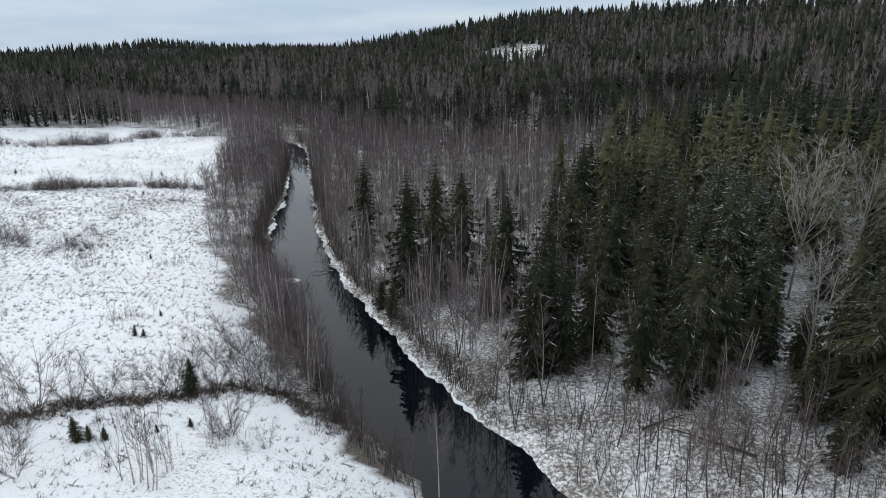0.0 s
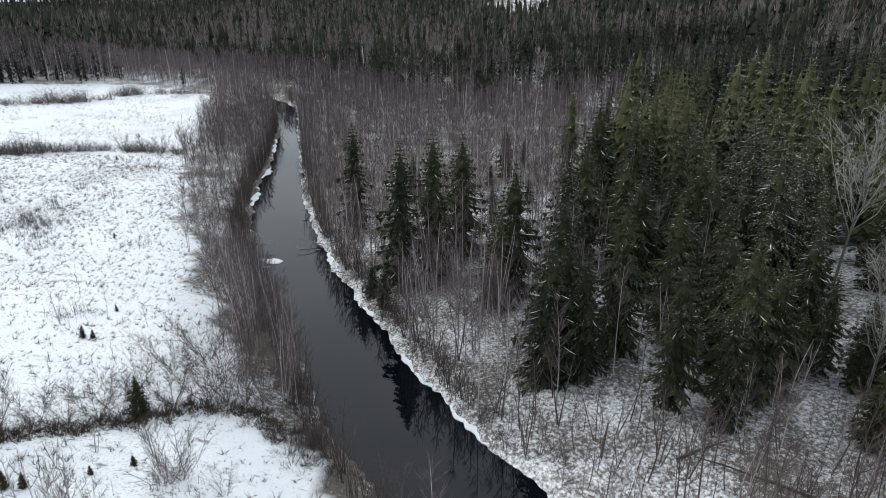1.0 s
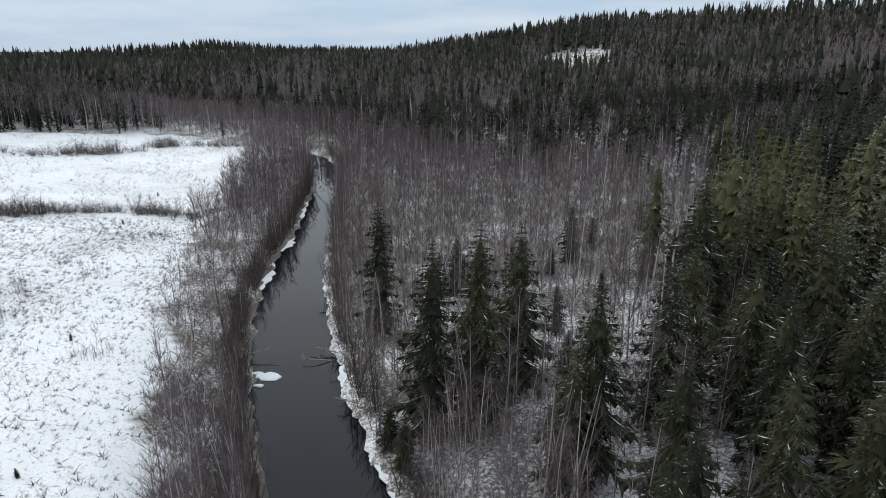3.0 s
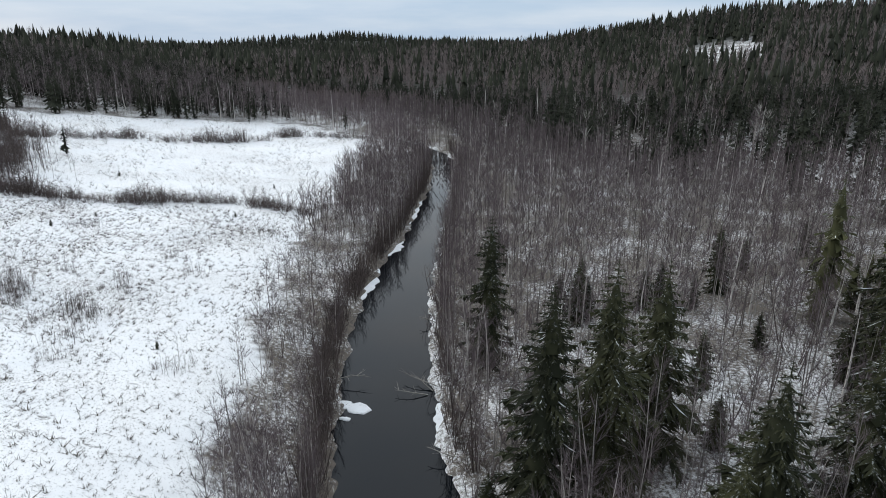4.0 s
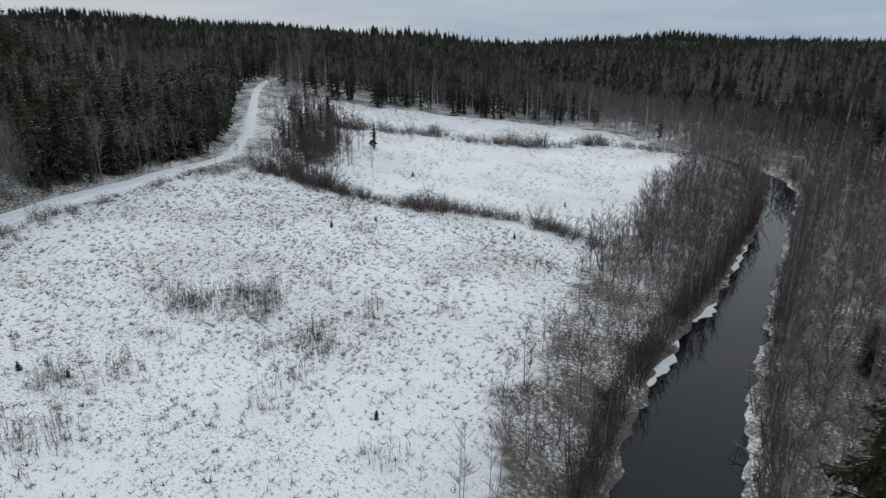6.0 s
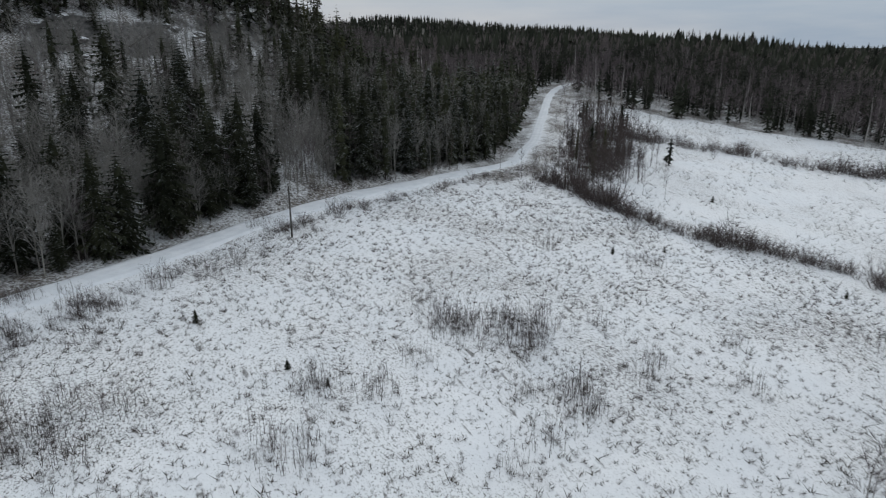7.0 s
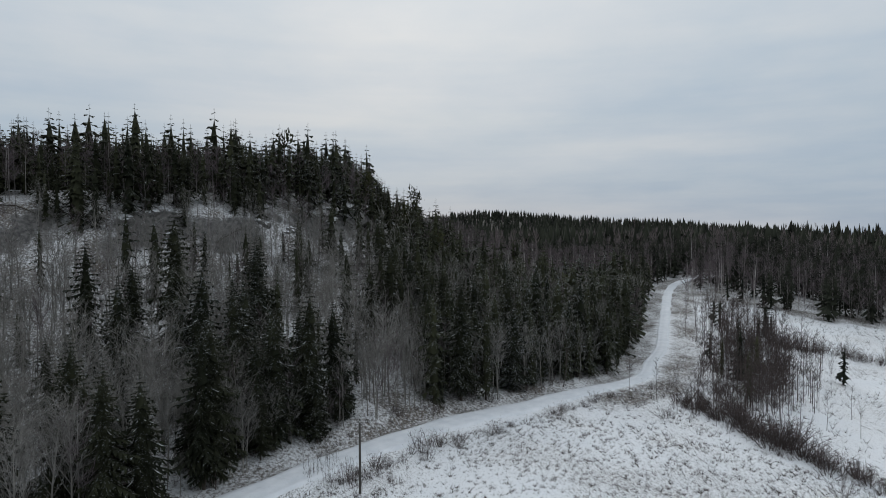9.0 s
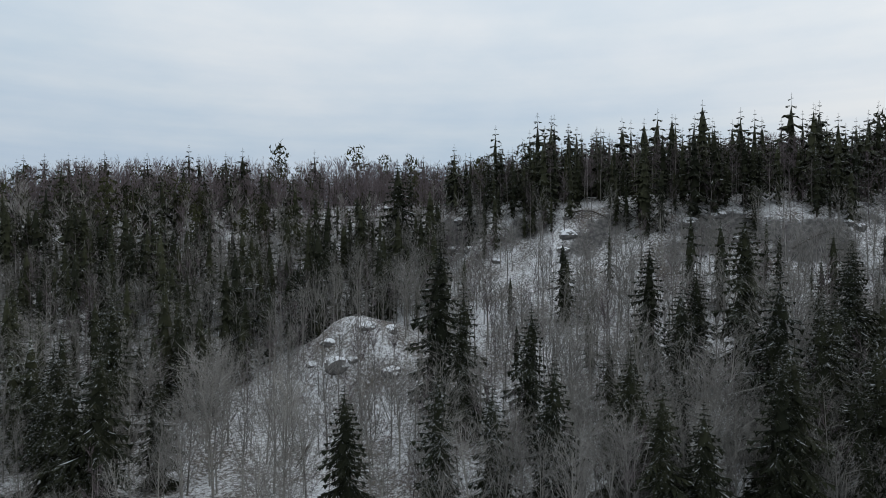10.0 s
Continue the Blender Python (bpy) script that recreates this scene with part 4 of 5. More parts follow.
stand(saplings, [(-24.2, 40.2, 6), (-23.6, 41.2, 6.4), (-24.8, 41.6, 5.6), (-23, 39.4, 5), (-24.4, 42.6, 5.6), (-22.6, 42, 4.4), (-25.6, 40.4, 4.6), (-21, 46.2, 4.6), (-20, 48.4, 4.2), (-21.6, 48, 4.4), (-29, 48, 3.4), (-27.4, 50, 3),
                 (-38, 41, 5), (-39.4, 42.4, 4.6), (-37, 39.4, 5.2)], SAP_H, 13)


# ---- woods ----
def free(x, y, gap):
    """True where no single tree stands within the gap."""
    ok = np.ones(len(x), bool)
    for a, b in TAKEN:
        ok &= (x - a) ** 2 + (y - b) ** 2 > gap * gap
    return ok


def in_plan(x, y):
    """The part of the land that the valley opens on."""
    return (x < 0.80 * y + 16) & ~((y < 40) & (x > -42 - (75 - y) * 0.33))


def conifer_edge(y):
    return np.interp(y, [40, 55, 58, 66, 80, 100, 115, 150, 195, 330], [36, 30, 16, 10, 15.5, 19, 21, 33, 46, 62])


def woods(step, x0, x1, y0, y1, seed):
    """Points for trees with their zone: 1 birch flat, 2 conifer slope, 3 river strip, 4 hill beyond the road, 5 far edge of the meadow, 6 bank with saplings."""
    x, y = jitter(x0, x1, y0, y1, step, seed)
    keep = in_plan(x, y)
    x, y = x[keep], y[keep]
    edge, side = bank(x, y)
    field = inside(MEADOW, x, y)
    rs = road_side(x, y)
    zone = np.where(side > 0, np.where(x > conifer_edge(y) + 6 * rolling(x, y, 55, 6) * ramp((y - 90) / 40) + 4 * rolling(x, y, 17, 26), 2, 1), 3)
    zone[(side > 0) & (zone == 1) & (y > 216 + np.maximum(0, -5 - x) * 1.15 + 12 * rolling(x, y, 40, 16) + 12 * rolling(x, y, 15, 18))] = 2
    zone[(side > 0) & (y > 330 + 15 * rolling(x, y, 60, 7))] = 5
    zone[(side > 0) & (y < 62) & (x < 40) & (zone == 1)] = 6
    zone[(side < 0) & (rs < 0)] = 4
    zone[(side < 0) & (rs >= 0) & ((y > 215) | (x < -100))] = 5
    zone[(x < -230) & (y > 120)] = 5
    zone[(x < -160) & (rs > 0) & (y < 190)] = 0
    zone[field | (edge < 0.5) | (np.abs(rs) < 5.0)] = 0
    zone[(zone == 4) & (np.abs(rs) < 5.2)] = 0
    m = zone > 0
    return x[m], y[m], zone[m]


r = np.random.RandomState(21)
x, y, zone = woods(2.35, -290, 130, -160, 345, 31)
x2, y2, zone2 = woods(2.1, -100, 30, 44, 262, 32)
m = (zone2 == 3) & ((y2 < 84) | (y2 > 146))
x3, y3, zone3 = woods(1.9, -180, -55, 10, 175, 35)
rs3 = road_side(x3, y3)
m3 = (zone3 == 4) & (rs3 > -15) & (y3 > 48) & (r.uniform(0, 1, len(x3)) < 0.75)
b_ = polyline([(-130, 142), (-136, 150), (-145, 158), (-157, 168), (-171, 178), (-192, 187)], 0.17)
bx_, by_ = b_[:, 0] + r.normal(0, 4.8, len(b_)), b_[:, 1] + r.normal(0, 4.8, len(b_))
k_ = road_side(bx_, by_) > 2.9
x, y = np.concatenate([x, x2[m], x3[m3], bx_[k_]]), np.concatenate([y, y2[m], y3[m3], by_[k_]])
zone = np.concatenate([zone, zone2[m], zone3[m3], np.full(k_.sum(), 7)])
d = path_far(x, y)
u = r.uniform(0, 1, len(x))
mixed = rolling(x, y, 45, 12)
p_spruce = np.select([zone == 1, zone == 2, zone == 3, zone == 4, zone == 5, zone == 6, zone == 7], [0.008, 0.52 + 0.24 * ramp((x - conifer_edge(y)) / 20) + 0.26 * mixed, 0.0, 0.13 + 0.12 * mixed, 0.12 + 0.60 * ramp((d - 205) / 60) + 0.16 * mixed, 0.0, 0.02])
p_stay = np.select([zone == 1, zone == 2, zone == 3, zone == 4, zone == 5, zone == 6, zone == 7], [0.95, 0.36, 0.95, 0.86, 0.66, 0.55, 1.0])
ground_z = height(x, y)
p_stay = np.where((zone == 4) & (ground_z > 21) & (ground_z < 29) & (y > 8 + 8 * mixed), 0.48, p_stay)
p_stay = np.where((zone == 3) & (y < 61), 0.06, p_stay)
p_stay = np.where((zone == 4) & (y < 46) & (d < 78), 0.42, p_stay)
p_stay = np.where((zone == 1) & (y < 170), 0.70, p_stay)
p_stay = np.where((zone == 1) & (y < 112) & (x > -12), 0.46, p_stay)
p_stay = np.where((zone == 1) & (bank(x, y)[0] < 11), 0.97, p_stay)
p_stay = np.where((zone == 2) & (y < 125), 0.27, p_stay)
p_stay = np.where((zone == 2) & (y > 205), 0.32 + 0.12 * mixed, p_stay)
p_stay = np.where((zone == 2) & (y < 104) & (x < 27), 0.20, p_stay)
p_stay = np.where((zone == 4) & (ground_z >= 29), 0.85, p_stay)
p_stay = np.where((zone == 4) & (d > 195), np.where(y < 0, 0.5, np.where(y > 45, 0.5, 0.25)), p_stay)
knoll_foot = (zone == 4) & ((np.hypot(x + 118, y - 19) < 16) | (np.hypot(x + 106, y - 30) < 9))
p_stay = np.where((zone == 5) & (x > -165), 0.92, p_stay)
p_stay = np.where(knoll_foot, 0.5, p_stay)
p_stay = np.where((zone == 4) & (np.hypot(x + 160, (y - 26) * 1.4) < 13), 0.28, p_stay)
p_spruce = np.where((zone == 4) & (ground_z >= 29), np.where(y < -8, 0.2, 0.55), p_spruce)
p_spruce = np.where(knoll_foot, 0.0, p_spruce)
p_spruce = np.where((zone == 2) & (x > conifer_edge(y) + 13) & (y < 200), 0.90, p_spruce)
p_spruce = np.where((zone == 4) & (ground_z < 29) & (y < 0), 0.38, p_spruce)
p_stay = np.where((zone == 4) & (y < 0) & (d < 195), 0.95, p_stay)
p_stay = np.where((np.hypot(x - 35, y - 57) < 5) | (np.hypot(x - 44.5, y - 80) < 5) | (np.hypot(x - 42, y - 75) < 3.5), 0.0, p_stay)
p_spruce = np.where((zone == 4) & (y > 95), 0.56, p_spruce)
p_spruce = np.where((zone == 5) & (y < 305) & (x > -215), 0.02 + 0.34 * ramp((-x - 130) / 40), p_spruce)
kind = np.where(u < p_spruce, 1, 2)
ok = (r.uniform(0, 1, len(x)) < p_stay) & free(x, y, 2.2)
x, y, zone, d, kind = x[ok], y[ok], zone[ok], d[ok], kind[ok]
size = np.select([zone == 1, zone == 2, zone == 3, zone == 4, zone == 5, zone == 6, zone == 7], [11.2, 17.0, 8.8, 14.0, 12.2, 6.5, 7.6]) * r.uniform(0.72, 1.2, len(x))
size = np.where((zone == 2) | (zone == 4), size * r.uniform(0.5, 1.2, len(x)), size)
size = np.where((kind == 1) & (zone == 1), size * 0.6, size)
size = np.where((kind == 2) & (zone == 2), size * np.where(y > 200, 0.78, 0.64), size)
size = np.where((kind == 1) & (zone == 2) & (y > 200), size * 0.82, size)
size = np.where((kind == 2) & (zone == 4), np.minimum(size * 0.86, 12.0), size)
size = np.where((zone == 3) & (y < 84), size * 1.15, size)
size = np.where((zone == 3) & (y > 86) & (y < 142), size * 0.82, size)
size = np.where((zone == 4) & (y < 5) & (d > 135), size * np.where(kind == 1, np.where(y > -48, 0.82, 1.02), np.where(y > -48, 1.05, 1.2)), size)
thin = ~((zone == 3) & (y > 86) & (y < 142) & (r.uniform(0, 1, len(x)) < 0.12))
x, y, zone, d, kind, size = x[thin], y[thin], zone[thin], d[thin], kind[thin], size[thin]
top_ = height(x, y) >= 29
grey = ((zone == 4) & ~top_ & (r.uniform(0, 1, len(x)) < 0.75)) | ((zone == 2) & (r.uniform(0, 1, len(x)) < 0.08))


def pick(mask, limit):
    """The first of these in the stretch of the plan where the valley is narrowest."""
    i = np.where(mask)[0]
    return i[np.argsort(d[i], kind="stable")][:limit]


used = np.zeros(len(x), bool)
for mask, grove, heights, limit in (
        ((kind == 1) & (zone != 4) & (d < 105), spruces, NEAR_H, 95), ((kind == 1) & (zone == 4) & (d < 120), frosted, NEAR_H, 40),
        ((kind == 2) & ~grey & (zone != 7) & (d < 90), birches, [12, 13, 10, 11, 9, 12.5], 240), ((kind == 2) & grey & (d < 110), aspens, ASPEN_H, 110)):
    for i in pick(mask, limit):
        k = r.randint(len(grove.models))
        grove.plant(k, x[i], y[i], size[i] / heights[k], r.uniform(0, 6.28))
        used[i] = True
rest = ~used
mid = rest & (d < 420)
UNIT = 14.0


def unit(shapes, hs):
    """Shapes scaled to the unit height."""
    return [[(v * UNIT / h, f) for v, f in s] for s, h in zip(shapes, hs)]


S_MID, B_MID, A_MID = unit(SPRUCE_MID, (17, 19, 15, 18, 17)), unit(BIRCH_MID, (12, 13, 10, 11)), unit(ASPEN_MID, (17, 15, 18))
S_FAR, B_FAR = unit(SPRUCE_FAR, (16, 18, 14, 17)), unit(BIRCH_FAR, (12, 14, 10))
S_LITE, B_LITE = unit(SPRUCE_LITE, (17, 19, 15, 18)), unit(BIRCH_LITE, (12, 13, 10, 13.5))
W_MID = unit(BIRCH_PALE, (13, 14, 12))
H_LITE, P_TOP = unit(HILL_LITE, (12, 13, 10)), unit(PINE, (15, 14, 16))
lite = mid & (d > 135) & ((kind != 2) | (d < 235) | ((zone == 5) & (d < 310)))
mid = mid & (d <= 135)
belt = (zone == 7) & (kind == 2)
pale = (mid | lite) & (kind == 2) & ~grey & ~belt & (zone != 4) & (zone != 6) & (r.uniform(0, 1, len(x)) < 0.055)
mid, lite = mid & ~pale, lite & ~pale
pine = lite & (kind == 1) & (zone == 4) & (r.uniform(0, 1, len(x)) < np.where(y < -8, 0.3, 0.04))
lite = lite & ~pine
rest = rest & ~lite & ~mid & ~pine & ~pale
for name, mask, shapes, mats, label, category in (
        ("pale_birch_stand", pale, W_MID, (PALE_BARK, BIRCH_TWIGS), "white-stemmed birches standing among the brown trees", "birch wood"),
        ("hilltop_pine_wood", pine, P_TOP, (SPRUCE_BARK, NEEDLES), "olive-green pines with rounded crowns along the hilltop", "pine wood"),
        ("deeper_spruce_wood", lite & (kind == 1) & (zone != 4), S_LITE, (SPRUCE_BARK, FAR_TINTED_NEEDLES), "dark spruce wood rising up the slope", "spruce wood"),
        ("hilltop_spruce_wood", lite & (kind == 1) & (zone == 4), S_LITE, FROST_MATS[:2], "dense dark spruces on the hilltop", "spruce wood"),
        ("deeper_birch_wood", lite & (kind == 2) & (zone != 4) & (zone != 5) & ~belt & ~grey, B_LITE, (BIRCH_BARK, BIRCH_TWIGS), "deep leafless birch wood, a brown haze of twigs", "birch wood"),
        ("meadow_edge_wood", lite & (kind == 2) & (zone == 5) & ~grey, H_LITE, (BIRCH_BARK, BIRCH_TWIGS), "thick leafless birches at the far edge of the meadow", "birch wood"),
        ("hilltop_birch_wood", lite & (kind == 2) & (zone == 4) & ~grey, H_LITE, (BIRCH_TWIGS, BIRCH_TWIGS), "leafless birches crowding the hilltop, a brown haze", "birch wood"),
        ("hilltop_aspen_wood", lite & (kind == 2) & grey, H_LITE, (ASPEN_BARK, ASPEN_TWIGS), "leafless grey trees between hilltop spruces", "aspen wood"),
        ("spruce_wood", mid & (kind == 1) & (zone != 4), S_MID, SPRUCE_MATS, "dense dark green spruce wood flecked with snow", "spruce wood"),
        ("hill_spruce_wood", mid & (kind == 1) & (zone == 4), S_MID, FROST_MATS, "dark frosted spruces on the rocky hill", "spruce wood"),
        ("alder_belt", (mid | lite) & belt, B_MID, (SHRUB_TWIGS, SHRUB_TWIGS), "dense brown leafless alders between road and meadow", "alder thicket"),
        ("birch_wood", mid & (kind == 2) & ~belt & ~grey, B_MID, (BIRCH_BARK, BIRCH_TWIGS), "thick leafless birch wood with brown twigs over snow", "birch wood"),
        ("aspen_wood", mid & (kind == 2) & grey, A_MID, (ASPEN_BARK, ASPEN_TWIGS), "leafless grey aspens among spruces on the hillside", "aspen wood"),
        ("back_spruce_wood", rest & (kind == 1), S_FAR, (FAR_TINTED_NEEDLES,), "dark spruces at the far edge of the valley", "spruce wood"),
        ("back_birch_wood", rest & (kind == 2), B_FAR, (FAR_TWIGS, FAR_TWIGS), "grey-brown leafless trees at the far edge of the valley", "birch wood")):
    joined(name, shapes, mats, x[mask], y[mask], size[mask] / UNIT, 41, label, category)

# the hills farther off, ever more widely set
for j, (near_, far_, step) in enumerate(((0, 600, 6.2), (600, 1000, 8.8), (1000, 1900, 16.0))):
    fx, fy = jitter(-far_ - 60, far_ * 0.75, -far_ * 0.45, far_ + 90, step, 60 + j)
    away = np.hypot(fx + 20, fy - 50)
    m = (away < far_) & (away >= near_) & in_plan(fx, fy) & ~((fx > -290) & (fx < 130) & (fy > -160) & (fy < 345))
    m &= ~(((fx - 48) / 26) ** 2 + ((fy - 590) / 55) ** 2 < 1 + 0.5 * rolling(fx, fy, 30, 9))
    m &= ~((fy < 0) & (fx > -120)) & (fx < 0.82 * fy + 40)
    m &= ~((fx < -330) & (fy < 60 - 0.25 * (fx + 330))) & ~((fy < -200))
    m &= np.random.RandomState(70 + j).uniform(0, 1, len(fx)) < 0.93
    fx, fy = fx[m], fy[m]
    rr = np.random.RandomState(80 + j)
    lo = ramp((np.hypot(fx + 20, fy - 50) - 420) / 330)
    con = rr.uniform(0, 1, len(fx)) < np.clip(0.20 + 0.55 * rolling(fx, fy, 80, 15) + 0.25 * rolling(fx, fy, 28, 17) + 0.24 * lo + 0.16 * ramp((fx + 190) / 190) + 0.36 * ramp((-fx - 170) / 90), 0.05, 0.92)
    sz = rr.uniform(0.7, 1.4, len(fx)) * (1.0 + 0.12 * j)
    joined("far_spruce_wood", S_FAR, (FAR_TINTED_NEEDLES,), fx[con], fy[con], sz[con], 90 + j, "dark spruce forest covering the distant hills", "forest")
    joined("far_birch_wood", B_FAR, (FAR_TWIGS, FAR_TWIGS), fx[~con], fy[~con], sz[~con], 95 + j, "leafless grey-brown stands on the distant hills", "forest")


# ---- thickets, saplings and grass ----
def along(points, step, wide, seed):
    line = polyline(points, step)
    rr = np.random.RandomState(seed)
    n = len(line)
    return line[:, 0] + rr.normal(0, wide, n), line[:, 1] + rr.normal(0, wide, n)


bushes_at = []
for points, step, wide, h, seed in (
        ([(-136, 138), (-122.6, 140.5), (-111, 143.4), (-99, 149.9), (-90, 158), (-80, 162.5), (-66, 160)], 0.28, 1.2, 2.9, 1),
        ([(-170, 184.6), (-155, 208), (-132, 228), (-118.5, 250), (-100, 255)], 0.45, 1.8, 3.2, 2),
        ([(-48, 46), (-41, 47), (-37.8, 49.5), (-34.9, 51.8), (-30.5, 53.6), (-26.2, 55.2), (-22, 58), (-19, 61)], 0.42, 0.8, 1.3, 3),
        ([(-19, 60), (-16, 57), (-13, 55.5), (-11, 53)], 0.14, 1.5, 1.3, 10),
        ([(-80, 51), (-87, 56.5), (-96, 67), (-105, 76), (-113, 84)], 0.8, 1.0, 1.3, 4),
        ([(-113, 84), (-122, 98), (-129, 110), (-137, 123), (-146, 138)], 0.6, 0.9, 1.5, 5),
        ([(-107, 58), (-119, 73), (-131, 92), (-139, 108), (-150, 128)], 0.7, 1.6, 1.2, 6),
        ([(q[0] + q[2] * 0.9 + 1.3, q[1] + q[2] * 0.45) for q in RIVER[4:17]], 0.42, 0.9, 1.5, 8),
        ([(q[0] - q[2] * 0.9 - 1.5, q[1] - q[2] * 0.45) for q in RIVER[5:17]], 0.40, 0.8, 1.9, 9),
        ([(-131, 136), (-136, 147), (-145, 156), (-157, 166), (-175, 179)], 0.16, 4.6, 2.3, 7)):
    bx, by = along(points, step, wide, seed)
    lush = rolling(bx, by, 17, 40 + seed) + 0.5 * rolling(bx, by, 6, 50 + seed)
    bushes_at += [(a, b, h * min(1.5, max(0.5, 0.95 + 0.5 * g))) for a, b, g in zip(bx, by, lush) if g > -0.85]
bushes_at = np.array(bushes_at)
e_, s_ = bank(bushes_at[:, 0], bushes_at[:, 1])
bushes_at = bushes_at[(e_ > 0.35) & (np.abs(road_side(bushes_at[:, 0], bushes_at[:, 1])) > 3.4)]
rr = np.random.RandomState(5)
models = []
for k, (s, label) in enumerate(zip(BUSH, ("bare brown willow bush in snow", "dense leafless willow bush", "thick bare shrub with dark twigs", "thin leafless roadside bush"))):
    models.append(tagged(new("bush", mesh_of("bush", *s, [SHRUB_TWIGS])), label, "bush", "willow bushes"))
shuffled = rr.permutation(len(bushes_at))
first = set()
for n_, i in enumerate(shuffled[:290]):
    bx, by, h = bushes_at[i]
    k = n_ % 4
    s = h / 2 * rr.uniform(0.55, 1.25)
    m = Matrix.LocRotScale((bx, by, float(height([bx], [by])[0])), Euler((0, 0, rr.uniform(0, 6.28))), (s, s, s))
    if k in first:
        copy_thing(models[k], m).matrix_basis = m
    else:
        models[k].matrix_basis = m
        first.add(k)
left_over = bushes_at[shuffled[290:]]
# patches of shoots on the meadow
spots = [(-79.1, 52.1), (-86.6, 54.7), (-85.4, 56), (-84.8, 60.8), (-66.6, 61.9), (-69.7, 55.9), (-71, 57.5), (-68, 58.5), (-80.7, 96.8), (-79.5, 98.2), (-78, 105), (-76.8, 103.4), (-64.2, 78.2), (-63.2, 76.4), (-65, 75),
         (-66.4, 102.9), (-68.3, 112.9), (-67, 110), (-103.5, 78.9), (-95.3, 66.8), (-82.2, 95.7), (-80.4, 106.6), (-65.8, 103.5), (-65.3, 142.9), (-93.8, 130), (-92, 132), (-45.5, 95.3), (-42, 72), (-58, 70), (-60, 66), (-55, 62),
         (-30, 47), (-24, 43.5), (-20, 47), (-92, 60), (-90.5, 62.5), (-88, 58.5), (-97, 72), (-100, 75.5), (-76, 50), (-73, 53), (-82, 53.5), (-62, 120), (-70, 125), (-100, 118), (-74, 90), (-77, 112), (-58, 92), (-61, 96)]
for cx_, cy_, n_, w_ in ((-80.2, 95.7, 6, 2.2), (-76.0, 103.7, 7, 2.6), (-79.0, 101.4, 3, 1.5), (-71.1, 80.7, 4, 2.0), (-63.3, 101.6, 4, 2.0), (-84.7, 53.8, 3, 1.5), (-71.9, 60.1, 4, 1.5), (-73.0, 55.3, 3, 1.5), (-95.4, 52.5, 3, 1.2), (-90.1, 60.5, 4, 1.6), (-113.1, 80.3, 4, 1.8)):
    spots += [(cx_ + rr.normal(0, w_), cy_ + rr.normal(0, w_)) for _ in range(n_)]
joined("shoot_patches", [[s] for s in SHOOTS], (SHRUB_TWIGS,), np.array([q[0] for q in spots]), np.array([q[1] for q in spots]), rr.uniform(0.75, 1.25, len(spots)), 14,
       "patches of thin bare shoots rising from the snow", "shoots")
# brushwood: the rest of the bushes, banks and wood floor
ux, uy, uz = woods(2.0, -170, 60, 40, 230, 51)
near_ = path_far(ux, uy) < 110
ux, uy, uz = ux[near_], uy[near_], uz[near_]
m = rr.uniform(0, 1, len(ux)) < np.select([uz == 3, uz == 1, uz == 6, uz == 4], [0.34, 0.07, 0.12, 0.12], 0.03)
bx, by = np.concatenate([left_over[:, 0], ux[m]]), np.concatenate([left_over[:, 1], uy[m]])
tx, ty = np.repeat([q[0] for q in spots], 6) + rr.normal(0, 1.5, 6 * len(spots)), np.repeat([q[1] for q in spots], 6) + rr.normal(0, 1.5, 6 * len(spots))
bx, by = np.concatenate([bx, tx]), np.concatenate([by, ty])
bs = np.concatenate([left_over[:, 2] / 2, np.full(m.sum(), 0.8), np.full(len(tx), 0.42)]) * rr.uniform(0.5, 1.3, len(bx))
joined("brushwood", [[s] for s in BUSH], (SHRUB_TWIGS,), bx, by, bs, 6, "leafless brushwood and shoots along banks and under trees", "brushwood")
# alders leaning over the water's edge
q_ = polyline([tuple(p) for p in RIVER[4:19]], 0.34)
w_ = np.gradient(q_[:, :2], axis=0)
w_ /= np.linalg.norm(w_, axis=1, keepdims=True)
for side_, share, seed_ in ((-1, 0.95, 61), (1, 0.50, 62)):
    r_ = np.random.RandomState(seed_)
    o_ = side_ * (q_[:, 2] + r_.uniform(-0.1, 2.2, len(q_)))
    ax, ay = q_[:, 0] + w_[:, 1] * o_, q_[:, 1] - w_[:, 0] * o_
    m = (r_.uniform(0, 1, len(q_)) < share) & (bank(ax, ay)[0] > 0.0)
    joined("bank_alders", [[t_, c_] for t_, c_ in SAPLING[1:3]], (SHRUB_TWIGS, SHRUB_TWIGS), ax[m], ay[m], r_.uniform(0.55, 1.1, m.sum()), seed_, "bare many-stemmed alders leaning over the river bank", "alder thicket")
# thin saplings on the open bank and among the birches
m = rr.uniform(0, 1, len(ux)) < np.select([uz == 6, uz == 1, uz == 3, uz == 2], [0.9, 0.10, 0.10, 0.06], 0.05)
joined("young_growth", [[t_, c_] for t_, c_ in SAPLING], (SHRUB_TWIGS, SHRUB_TWIGS), ux[m] + 0.6, uy[m] + 0.6, rr.uniform(0.6, 1.5, m.sum()), 7, "thin bare saplings growing close together in snow", "saplings")
